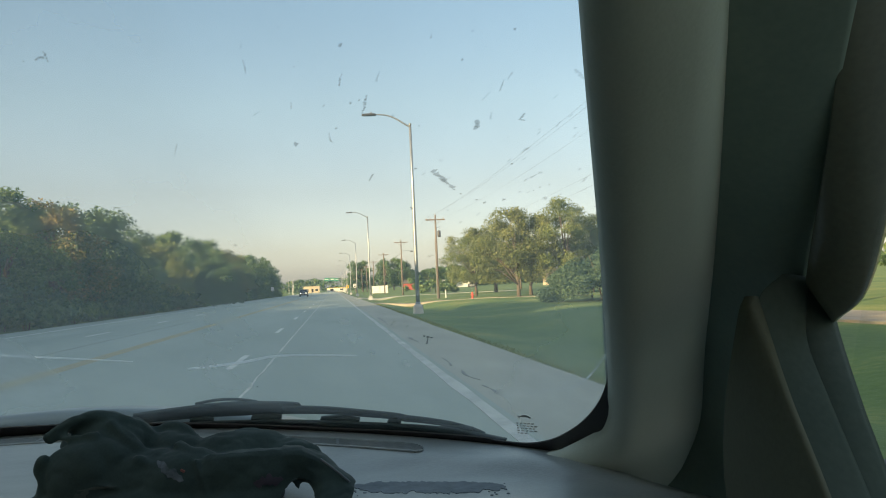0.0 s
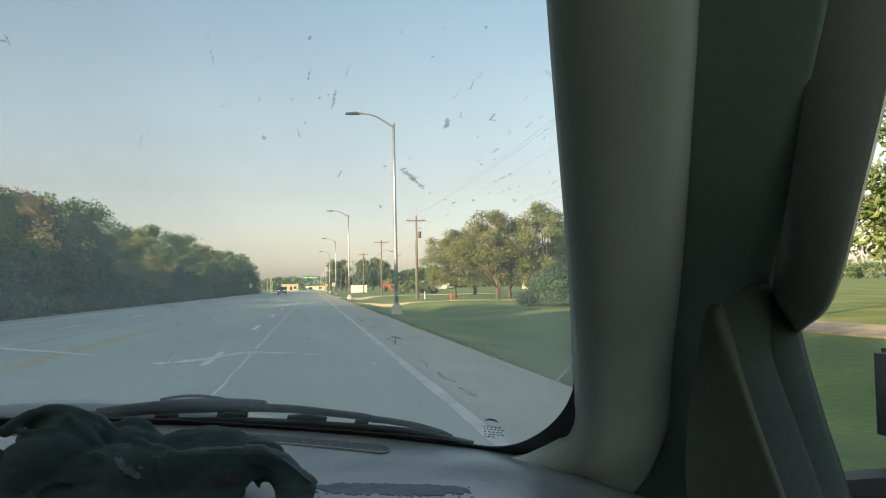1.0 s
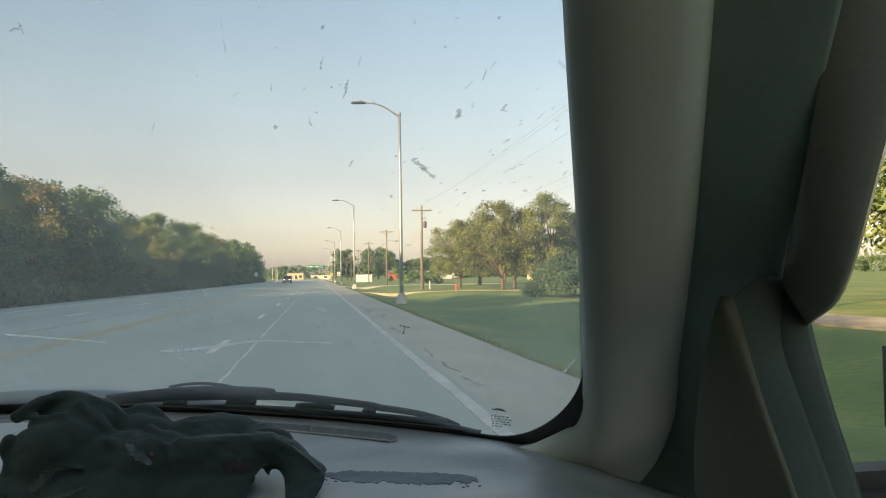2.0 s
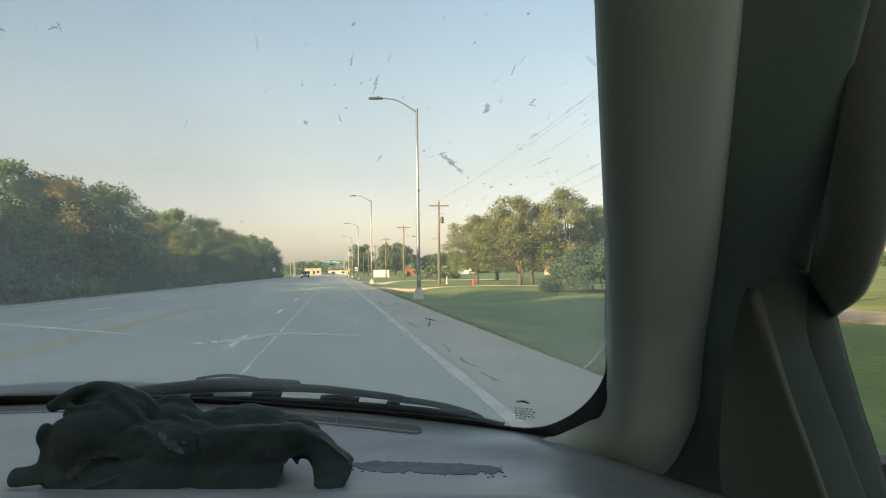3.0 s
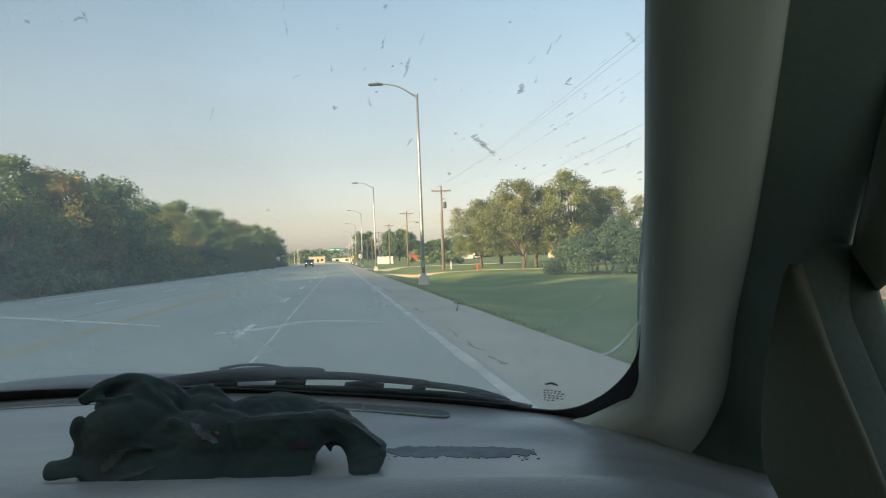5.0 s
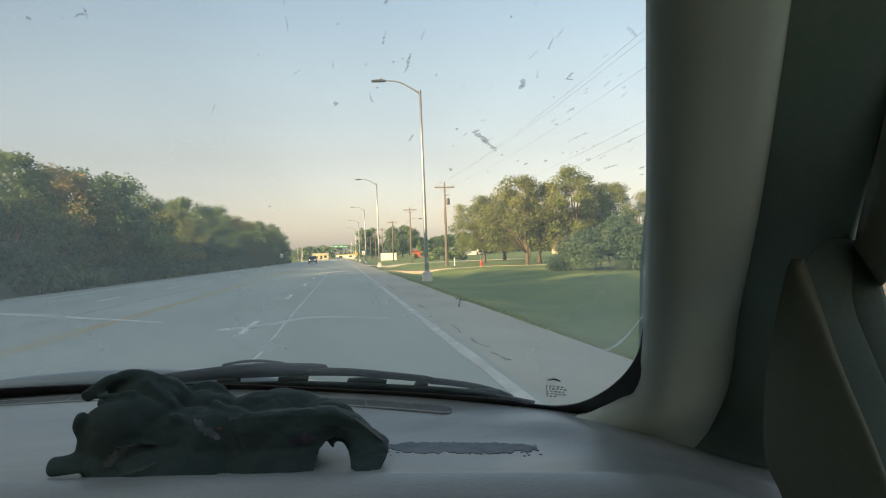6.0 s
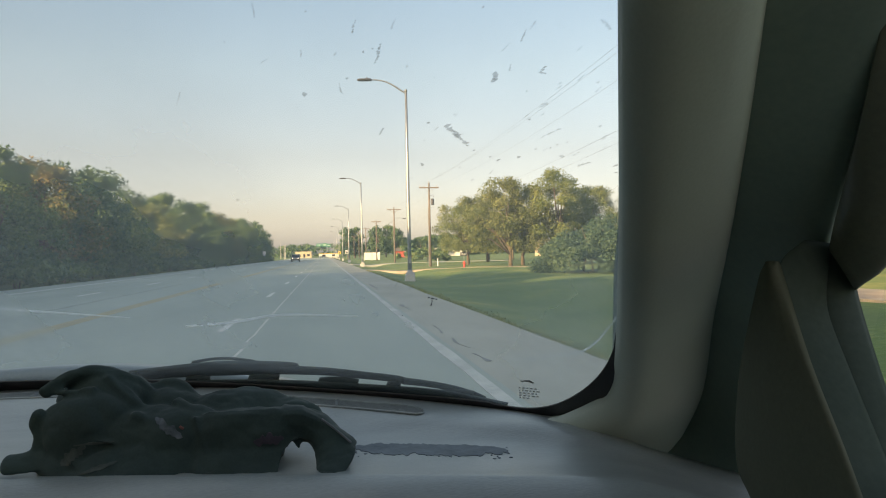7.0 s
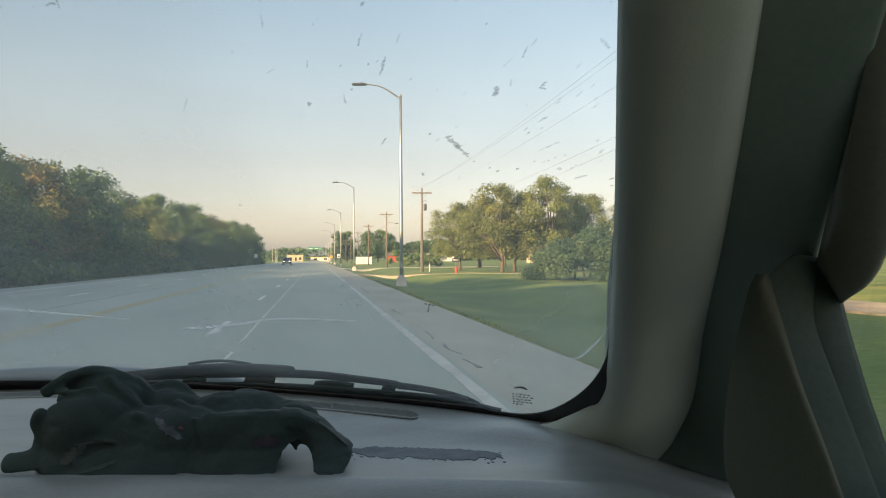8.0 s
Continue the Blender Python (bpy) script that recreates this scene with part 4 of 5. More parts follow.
def frit():
    """The black ceramic edge along the foot of the glass and round its corner."""
    inner = [(-1.10, 1.215), (-0.8, 1.217), (-0.5, 1.217), (-0.2, 1.210), (0.0, 1.205)] + [(0.1936, 1.2075), (0.2238, 1.2046), (0.2543, 1.2043), (0.2748, 1.2133), (0.288, 1.2316), (0.2945, 1.2512), (0.2964, 1.2715), (0.2943, 1.2918)] + [(0.292, 1.30), (0.255, 1.42)]
    outer = [(-1.12, 1.17), (-0.8, 1.17), (-0.5, 1.17), (-0.2, 1.17), (0.0, 1.17)] + [(0.1976, 1.1896), (0.228, 1.188), (0.2599, 1.1854), (0.2885, 1.187), (0.308, 1.2015), (0.3168, 1.2212), (0.318, 1.2456), (0.3128, 1.2739)] + [(0.300, 1.30), (0.2585, 1.42)]
    a, b = smooth_line([(x, 0, z) for x, z in inner], 5), smooth_line([(x, 0, z) for x, z in outer], 5)
    rings = [[glass_point(p.x, p.z, -0.001), glass_point(q.x, q.z, -0.001), glass_point(q.x, q.z, -0.0025), glass_point(p.x, p.z, -0.0025)] for p, q in zip(a, b)]
    part("black_edge", loft(rings), M_FRIT, screen, "black painted glass edge")


frit()


def mark(x0, z0, x1, z1, width, seed, material):
    """A ragged dried mark of an insect: torn flakes strung along a short trail."""
    rng = random.Random(seed)
    bm = bmesh.new()
    long_ = math.hypot(x1 - x0, z1 - z0)
    count = max(1, round(1.6 * long_ / width) + 1)
    for k in range(count):
        t = k / max(1, count - 1)
        cx, cz = x0 + (x1 - x0) * t + rng.gauss(0, width * 0.10), z0 + (z1 - z0) * t * rng.uniform(0.9, 1.0) + rng.gauss(0, width * 0.06)
        r0 = width * rng.uniform(0.30, 0.62)
        turn = rng.uniform(0, 6.28)
        ring = []
        for i in range(11):
            a = 2 * math.pi * i / 11
            r = r0 * rng.uniform(0.4, 1.05) * (1 + 0.5 * abs(math.cos(a - turn)))
            ring.append(bm.verts.new(glass_point(cx + r * math.cos(a), cz + 0.56 * r * math.sin(a), 0.0010)))
        top = bm.verts.new(glass_point(cx, cz, 0.0018))
        for i in range(11):
            bm.faces.new((ring[i], ring[(i + 1) % 11], top))
    return part("insect_mark", bm, material, screen)


# marks on the glass: from x, z to x, z, and the width; then small flecks: x, z, width
DARK_STREAKS = [(-0.1735, 1.5827, -0.1725, 1.5775, 0.002), (-0.1819, 1.5788, -0.1763, 1.5802, 0.0031), (0.0502, 1.5456, 0.0486, 1.5394, 0.0016), (0.0682, 1.5315, 0.0655, 1.5222, 0.0019), (0.1565, 1.5256, 0.1556, 1.5211, 0.0015), (0.1455, 1.5063, 0.1445, 1.5021, 0.0036), (0.1734, 1.5062, 0.1717, 1.5036, 0.0019), (0.1717, 1.5036, 0.1746, 1.5025, 0.0016), (0.12, 1.4797, 0.1285, 1.4734, 0.0045), (0.1276, 1.4738, 0.1368, 1.4662, 0.0027), (0.0742, 1.4835, 0.0715, 1.4796, 0.0021), (0.1304, 1.3384, 0.1366, 1.3366, 0.003), (0.1337, 1.3352, 0.1336, 1.3293, 0.0012)]
PALE_STREAKS = [(-0.0199, 1.5714, -0.0212, 1.5679, 0.0012), (-0.0203, 1.5619, -0.0199, 1.5553, 0.0017), (-0.0136, 1.533, -0.0188, 1.5315, 0.0022), (0.0763, 1.5427, 0.0745, 1.5383, 0.0016), (0.0395, 1.5116, 0.0427, 1.5074, 0.0018), (0.1086, 1.5559, 0.1088, 1.5534, 0.0015), (0.1605, 1.5287, 0.1593, 1.5257, 0.0015), (0.1493, 1.5207, 0.1465, 1.5177, 0.0015), (0.1963, 1.5234, 0.202, 1.5181, 0.0025), (0.1879, 1.4681, 0.1929, 1.4703, 0.0021), (0.1781, 1.4847, 0.1806, 1.4863, 0.0025), (0.2132, 1.4461, 0.2182, 1.4478, 0.0022), (0.1963, 1.4982, 0.1947, 1.4961, 0.0015), (0.0121, 1.5354, 0.0119, 1.5316, 0.0017), (0.153, 1.5098, 0.1529, 1.5068, 0.0016), (0.0409, 1.509, 0.0399, 1.5143, 0.0014), (-0.0933, 1.5124, -0.0879, 1.5204, 0.0015)]
DARK_FLECKS = [(-0.2193, 1.5804, 0.0027), (-0.1919, 1.5788, 0.0022), (0.0129, 1.51, 0.0037), (0.017, 1.5542, 0.0021), (0.0196, 1.5565, 0.0016), (0.0498, 1.5598, 0.0024), (0.0628, 1.5301, 0.0021), (0.0564, 1.5293, 0.0021), (0.0454, 1.5161, 0.0022), (0.007, 1.5742, 0.0024), (0.1293, 1.5401, 0.0019), (0.142, 1.5439, 0.0015), (0.1068, 1.4836, 0.0022), (0.1729, 1.4784, 0.0025), (0.1733, 1.4555, 0.0027), (0.1542, 1.4577, 0.0023), (0.1424, 1.4626, 0.0027), (0.1062, 1.4562, 0.0029), (0.1057, 1.4726, 0.0018), (0.1919, 1.4592, 0.0017), (0.2345, 1.4441, 0.0025), (0.2367, 1.4395, 0.0017), (0.1603, 1.4548, 0.0023), (0.1571, 1.5487, 0.0021), (0.1939, 1.5397, 0.0014), (0.1062, 1.5096, 0.0013), (-0.0444, 1.5455, 0.0013), (0.1237, 1.4868, 0.0013), (0.1666, 1.4945, 0.0016)]
PALE_FLECKS = [(-0.1391, 1.5766, 0.0017), (-0.2226, 1.5774, 0.0023), (0.0854, 1.5582, 0.0023), (0.0065, 1.5033, 0.0024), (0.0875, 1.518, 0.0025), (0.1004, 1.5051, 0.0017), (0.1354, 1.5303, 0.0019), (0.1335, 1.5524, 0.0022), (0.1331, 1.5111, 0.0016), (0.1742, 1.5249, 0.0015), (0.1776, 1.5235, 0.0015), (0.185, 1.4963, 0.0016), (0.2056, 1.4936, 0.0015), (0.2005, 1.4532, 0.0026), (0.1952, 1.4607, 0.0017), (0.2009, 1.4618, 0.0017), (0.2083, 1.4532, 0.0026), (0.21, 1.4548, 0.0021), (0.1205, 1.4493, 0.0024), (0.1459, 1.4423, 0.0024), (0.216, 1.4689, 0.0024), (0.0369, 1.5304, 0.0022), (0.0678, 1.5055, 0.0022), (0.1346, 1.4523, 0.0023), (0.1827, 1.4594, 0.0022), (0.2103, 1.4399, 0.0022), (0.0876, 1.4964, 0.0018), (-0.0551, 1.4388, 0.0034), (-0.0015, 1.5125, 0.0019)]
for i, m in enumerate(DARK_STREAKS):
    mark(*m, i, M_SPLAT if i < len(DARK_STREAKS) - 2 else M_BUG)
for i, m in enumerate(PALE_STREAKS):
    mark(*m, 40 + i, M_SPLAT_PALE)
for i, (x, z, w) in enumerate(DARK_FLECKS):
    mark(x, z, x, z - 0.3 * w, w, 80 + i, M_SPLAT)
for i, (x, z, w) in enumerate(PALE_FLECKS):
    mark(x, z, x, z - 0.3 * w, w, 140 + i, M_SPLAT_PALE)
rng_marks = random.Random(31)
for i in range(50):
    x, z, w = rng_marks.uniform(0.09, 0.27), rng_marks.uniform(1.33, 1.52), rng_marks.uniform(0.0008, 0.0017)
    mark(x, z, x + w, z + w, w, 200 + i, M_SPLAT_PALE)

on_glass_strip("scratch", [(0.218, 1.265), (0.254, 1.276), (0.274, 1.284), (0.281, 1.300), (0.284, 1.324)], 0.0009, M_SCRATCH, 0.0008, "pale scratch left by the wiper")
on_glass_strip("scratch", [(-0.150, 1.298), (-0.084, 1.305), (-0.026, 1.315), (0.061, 1.315)], (0.0020, 0.0007), M_SCRATCH, 0.0008, "pale scratch left by the wiper")
on_glass_strip("scratch", [(-0.426, 1.333), (-0.327, 1.322), (-0.219, 1.311)], (0.0015, 0.0004), M_SCRATCH, 0.0008, "pale scratch left by the wiper")


def glass_print():
    """Rows of tiny unreadable print in the corner of the glass."""
    rng = random.Random(3)
    on_glass_strip("maker_mark", [(0.237, 1.241), (0.243, 1.243), (0.249, 1.2405)], 0.0011, M_PRINT, -0.0012, "small printed emblem")
    for r in range(5):
        z, x = 1.2325 - 0.0036 * r, 0.238 + 0.0012 * r
        end = x + (0.017 if r < 4 else 0.009)
        while x < end:
            w = rng.uniform(0.0015, 0.0032)
            on_glass_strip("printed_bar", [(x, z), (x + w / 2, z), (x + w, z)], 0.0006, M_PRINT, -0.0012)
            x += w + 0.0012


glass_print()

# moulding outside the glass
line = [(0.296, 1.28), (0.2885, 1.30), (0.2655, 1.36), (0.2455, 1.42), (0.2175, 1.49), (0.190, 1.56), (0.162, 1.63)]
part("glass_moulding", loft([[glass_point(x + 0.0005, z, 0.006), glass_point(x + 0.0025, z, 0.006), glass_point(x + 0.0025, z, 0.010), glass_point(x + 0.0005, z, 0.010)] for x, z in line]), M_RUBBER, car)


# wipers and bonnet
def glass_bar(name, points, low, high, material, parent, label=""):
    """A bar with rounded edges that lies along the windscreen through points (x, z, half width), between two heights over the glass."""
    mid = smooth_line([(x, 0, z) for x, z, h in points], 5)
    half = smooth_line([(h, 0, 0) for x, z, h in points], 5)
    rings = []
    for p, h in zip(mid, half):
        t = h.x
        rings.append([glass_point(p.x, p.z + t * a, low + (high - low) * b) for a, b in ((-0.8, 0), (0.8, 0), (1, 0.3), (1, 0.7), (0.6, 1), (-0.6, 1), (-1, 0.7), (-1, 0.3))])
    return part(name, loft(rings), material, parent, label, True)


def wiper():
    arm = glass_bar("wiper_arm", [(-0.2645, 1.2015, 0.0078), (-0.2102, 1.2073, 0.0098), (-0.1568, 1.2132, 0.0112), (-0.1136, 1.2167, 0.012), (-0.0635, 1.2191, 0.0108), (-0.0232, 1.22, 0.0091), (-0.017, 1.2184, 0.0061)], 0.011, 0.017, M_WIPER, car, "faded black wiper arm")
    glass_bar("spring_cover", [(-0.1697, 1.2199, 0.0016), (-0.1386, 1.2263, 0.0015), (-0.1092, 1.2277, 0.0015), (-0.0794, 1.2239, 0.0015)], 0.018, 0.021, M_WIPER, arm)
    blade = glass_bar("wiper_blade", [(-0.2382, 1.1939, 0.0063), (-0.1398, 1.199, 0.0067), (-0.0375, 1.202, 0.0081), (0.0718, 1.2033, 0.0081), (0.1614, 1.2044, 0.0076), (0.2055, 1.2013, 0.0055), (0.2353, 1.198, 0.0041)], 0.001, 0.006, M_WIPER, car, "thin black wiper blade")
    glass_bar("bridge", [(-0.0415, 1.2192, 0.0051), (-0.0143, 1.2205, 0.0065), (0.0242, 1.2209, 0.0059), (0.0687, 1.2185, 0.0053), (0.1076, 1.2164, 0.0047), (0.1195, 1.2139, 0.0047)], 0.009, 0.013, M_WIPER, blade)
    glass_bar("bridge", [(0.1183, 1.2149, 0.0047), (0.1384, 1.2141, 0.0042), (0.1711, 1.2106, 0.0037), (0.1971, 1.2039, 0.0032), (0.2116, 1.1983, 0.0018)], 0.008, 0.012, M_WIPER, blade)
    for x0, z0, x1, z1 in [(-0.1796, 1.2019, -0.1445, 1.203), (-0.0863, 1.2077, -0.0429, 1.2103), (0.012, 1.2092, 0.0635, 1.2101), (0.0989, 1.209, 0.1155, 1.2097), (0.1616, 1.2038, 0.1983, 1.2064)]:
        glass_bar("claw", [(x0, z0, 0.0020), (x0 * 0.7 + x1 * 0.3, z0 * 0.7 + z1 * 0.3, 0.0055), (x0 * 0.3 + x1 * 0.7, z0 * 0.3 + z1 * 0.7, 0.0055), (x1, z1, 0.0020)], 0.004, 0.011, M_WIPER, blade)


wiper()
hood = []
for j in range(12):
    y = 1.32 + 0.95 * j / 11
    hood.append([(x, y - 0.06 * (x - CX) ** 2, 1.214 - 0.15 * ((x - CX) / 0.7) ** 2 - 0.22 * ((y - 1.32) / 0.95) ** 1.6) for x in [CX - 0.75 + 1.5 * i / 16 for i in range(17)]])
bonnet = part("bonnet", loft(hood, False), M_HOOD, car, "dark teal bonnet", True)
sol = bonnet.modifiers.new("thick", "SOLIDIFY")
sol.thickness, sol.offset = 0.02, -1
part("cowl", loft([[(x, glass_y(x, 1.17) + 0.02, 1.172), (x, glass_y(x, 1.17) + 0.16, 1.196 - 0.12 * ((x - CX) / 0.7) ** 2), (x, glass_y(x, 1.17) + 0.16, 1.14), (x, glass_y(x, 1.17) + 0.02, 1.14)] for x in [CX - 0.75 + 1.5 * i / 16 for i in range(17)]]), M_WIPER, car, "black plastic cowl")


# dashboard
def fold_y(x):
    return 0.708 - 0.19 * x - 0.25 * max(0, x) ** 2


def dash_z(x):
    """The top falls away towards the door."""
    d = x - 0.29
    return 1.193 - 0.33 * (math.sqrt(d * d + 0.0004) + d) / 2


def dashboard():
    rings = []
    for i in range(44):
        x = CX - 0.76 + 1.54 * i / 40
        f, b, z = fold_y(max(x, CX - 0.2)), max(glass_y(x, 1.185) - 0.004, 0.795 if x > 0.3 else 0), dash_z(x)
        f = min(f, b - 0.06)
        s = b - f
        prof = [(b, z + 0.004), (b - 0.03, z + 0.005), (f + s * 0.72, z + 0.006), (f + s * 0.63, z + 0.005), (f + s * 0.56, z + 0.001), (f + s * 0.50, z - 0.0045), (f + s * 0.3, z - 0.005), (f + 0.02, z - 0.0045), (f + 0.008, z - 0.001), (f - 0.004, z - 0.0005), (f - 0.022, z - 0.004), (f - 0.045, z - 0.013), (f - 0.060, z - 0.028), (f - 0.066, z - 0.07), (f - 0.066, 0.75), (b, 0.75)]
        rings.append([(x, y, zz) for y, zz in prof])
    return part("dashboard", loft(rings), M_DASH, car, "grey vinyl dashboard top with a worn patch", True)


dashb = dashboard()


M_SLAT = mat("vent_slats", (0.10, 0.12, 0.124), (0.15, 0.172, 0.176), 0.6, 12, 120, 0.1)


def slot(x0, x1, inset, width, dividers):
    """A demister vent: a rounded rim round a sunk slot with fine slats, laid along the foot of the glass."""
    def at(x, d, z):
        return (x, glass_y(x, 1.185) - inset - d, dash_z(x) + 0.005 + z)
    us = [-1, -0.995, -0.985, -0.965, -0.94, -0.9] + [-0.8 + 0.16 * i for i in range(11)] + [0.9, 0.94, 0.965, 0.985, 0.995, 1]
    xs = [(x0 + x1) / 2 + u * (x1 - x0) / 2 for u in us]
    full = [max(0.04, math.sqrt(max(0, 1 - (max(0, abs(u) - 0.86) / 0.14) ** 2))) for u in us]
    vent = part("demister_vent", loft([[at(x, -width * t / 2, 0.0012), at(x, width * t / 2, 0.0012), at(x, width * t / 2, -0.006), at(x, -width * t / 2, -0.006)] for x, t in zip(xs, full)]), M_VENT, dashb, "grey demister vent")
    for side in (-1, 1):
        part("rim", loft([[at(x, side * width * t * 0.5, 0.0026), at(x, side * width * t * 0.44, 0.0026), at(x, side * width * t * 0.44, -0.002), at(x, side * width * t * 0.5, -0.002)] for x, t in zip(xs, full)]), M_DASH, vent)
    for k in (-0.33, -0.21, -0.09, 0.03, 0.15, 0.27, 0.37):
        inner = [x for x, t in zip(xs, full) if t / 2 > abs(k) + 0.06]
        part("slat", loft([[at(x, width * (k - 0.028), 0.0022), at(x, width * (k + 0.028), 0.0022), at(x, width * (k + 0.028), 0.0010), at(x, width * (k - 0.028), 0.0010)] for x in inner]), M_SLAT, vent)
    for x in dividers:
        part("divider", loft([[at(x, -width * 0.4, 0.0026), at(x + 0.003, -width * 0.4, 0.0026), at(x + 0.003, -width * 0.4, 0), at(x, -width * 0.4, 0)], [at(x, width * 0.4, 0.0026), at(x + 0.003, width * 0.4, 0.0026), at(x + 0.003, width * 0.4, 0), at(x, width * 0.4, 0)]]), M_SLAT, vent)


slot(-0.09, 0.137, 0.106, 0.050, (0.035,))
slot(-0.50, -0.285, 0.088, 0.044, (-0.38,))


def worn_patch():
    """A ragged dark smear worn into the vinyl, thin at its far end."""
    rng = random.Random(8)
    rings = []
    for i in range(61):
        t = i / 60
        x, y = 0.050 + 0.150 * t, 0.808 - 0.046 * t
        e = min(1, (0.25 + 5 * t)) * (1 if t < 0.78 else 1 - 2.6 * (t - 0.78))
        hi = y + 0.022 * e + 0.006 * noise.noise((t * 14, 1, 0)) + rng.gauss(0, 0.0016)
        lo = y - 0.022 * e + 0.013 * noise.noise((t * 11, 5, 0)) + rng.gauss(0, 0.0024)
        lo = min(lo, hi - 0.004)
        z = dash_z(x)
        rings.append([(x, hi, z - 0.0043), (x, lo, z - 0.0043), (x, lo, z - 0.007), (x, hi, z - 0.007)])
    part("worn_patch", loft(rings), M_STREAK, dashb, "dark ragged worn patch")
    for k in range(46):
        t = rng.choice((0.0, 0.04, 0.08, 0.12, 0.2, 0.55, 0.86, 0.95)) + rng.gauss(0, 0.03)
        x, y, r = 0.040 + 0.165 * t, 0.810 - 0.046 * t + rng.uniform(-0.034, 0.022), rng.uniform(0.0006, 0.0022)
        part("fleck", tube([(x, y, dash_z(x) - 0.006), (x, y, dash_z(x) - 0.0043)], r, 6), M_STREAK, dashb)


worn_patch()

# pillar, seals, door frame: each a lofted section from foot to roof
EDGE_1 = [(0.240, 0.900, 1.10), (0.258, 0.872, 1.183), (0.274, 0.838, 1.201), (0.300, 0.802, 1.223), (0.309, 0.772, 1.241), (0.2915, 0.704, 1.292), (0.2215, 0.510, 1.4125), (0.1582, 0.342, 1.525), (0.109, 0.200, 1.620), (0.066, 0.08, 1.71), (0.01, -0.08, 1.83)]
EDGE_2 = [(0.4292, 0.9970, 1.0129), (0.4455, 0.9660, 1.1015), (0.4525, 0.9380, 1.1315), (0.4539, 0.9050, 1.1602), (0.4467, 0.8400, 1.2234), (0.398, 0.722, 1.319), (0.320, 0.545, 1.412), (0.242, 0.370, 1.519), (0.200, 0.270, 1.620), (0.160, 0.16, 1.720), (0.12, 0.04, 1.86)]
EDGE_3 = [(0.548, 0.865, 0.984), (0.533, 0.848, 1.082), (0.514, 0.805, 1.122), (0.490, 0.767, 1.174), (0.457, 0.708, 1.229), (0.415, 0.610, 1.310), (0.368, 0.495, 1.400), (0.299, 0.340, 1.522), (0.262, 0.245, 1.620), (0.220, 0.15, 1.720), (0.18, 0.03, 1.86)]
EDGE_4 = [(0.379, 0.490, 1.353), (0.377, 0.450, 1.378), (0.366, 0.400, 1.451), (0.345, 0.335, 1.540), (0.310, 0.25, 1.640), (0.27, 0.15, 1.740), (0.23, 0.03, 1.87)]
EDGE_3B = [(0.358, 0.480, 1.381), (0.349, 0.458, 1.405), (0.325, 0.400, 1.460), (0.299, 0.340, 1.522), (0.262, 0.245, 1.620), (0.220, 0.15, 1.720), (0.18, 0.03, 1.86)]


def even_bow(t, s):
    return math.sin(math.pi * t) ** 0.7


def tapered_bow(t, s):
    return even_bow(t, s) * min(1, 0.1 + 5 * (1 - s))


def glass_side_bow(t, s):
    """Turned towards the door at the foot; higher up rounded at the glass with a ridge beside the door seal."""
    foot = math.sqrt(max(0, 1 - (1 - t / 0.18) ** 2)) if t < 0.18 else math.cos(math.pi / 2 * (t - 0.18) / 0.82)
    if t < 0.40:
        top = 0.95 * math.sqrt(max(0, 1 - (1 - t / 0.45) ** 2))
    else:
        top = 0.945 + 0.055 * math.sin(math.pi * (t - 0.40) / 0.60) - 0.65 * max(0, (t - 0.70) / 0.30) ** 2
    w = min(1, max(0, (s - 0.38) / 0.35))
    w = w * w * (3 - 2 * w)
    return foot * (1 - w) + top * w


def skin(name, left, right, bulge, thick, material, label="", steps=5, profile=even_bow, foot=0):
    """A padded strip between two edges, bowed towards the cabin."""
    a, b = smooth_line(left, steps), smooth_line(right, steps)
    rings = []
    for i, (p, q) in enumerate(zip(a, b)):
        along = (a[min(i + 1, len(a) - 1)] - a[max(i - 1, 0)]) + (b[min(i + 1, len(b) - 1)] - b[max(i - 1, 0)])
        n = Vector((-0.55, -0.8, 0.1)).normalized()
        if profile == glass_side_bow:
            n = (q - p).cross(along).normalized()
            n *= -1 if n.y > 0 else 1
        front = [p.lerp(q, t) + n * bulge * profile(t, i / (len(a) - 1)) * (1 + foot * max(0, 1 - 2.2 * i / (len(a) - 1))) for t in (0, 0.01, 0.03, 0.06, 0.1, 0.16, 0.22, 0.3, 0.4, 0.5, 0.64, 0.78, 0.9, 0.97, 1)]
        away = Vector((0.5, 0.55, 0)).normalized() * thick
        rings.append(front + [q + away, p + away])
    return part(name, loft(rings), material, car, label, True)


skin("pillar_trim", EDGE_1, EDGE_2, 0.028, 0.03, M_TRIM, "beige-grey windscreen pillar trim", profile=glass_side_bow, foot=0.3)
# widened at the foot, its dark rubber standing for shade on the pillar
skin("door_seal", [(Vector(p) + Vector((0.002, 0.012, 0))) for p in EDGE_2], EDGE_3, 0.006, 0.03, M_RUBBER, "black door seal, wider at the foot in place of shade")
skin("window_frame", [(Vector(p) + Vector((0.001, 0.008, 0))) for p in EDGE_3B], EDGE_4, 0.008, 0.02, M_FRAME, "dark door window frame")
skin("sail_panel", [(0.338, 0.50, 1.09), (0.331, 0.537, 1.190), (0.325, 0.552, 1.225), (0.319, 0.535, 1.29), (0.317, 0.505, 1.358), (0.319, 0.497, 1.374)], [(0.300, 0.33, 1.13), (0.306, 0.36, 1.19), (0.313, 0.41, 1.259), (0.317, 0.45, 1.311), (0.320, 0.481, 1.363), (0.322, 0.490, 1.374)], 0.012, 0.012, M_SAIL, "grey-brown triangular door corner trim", profile=tapered_bow)
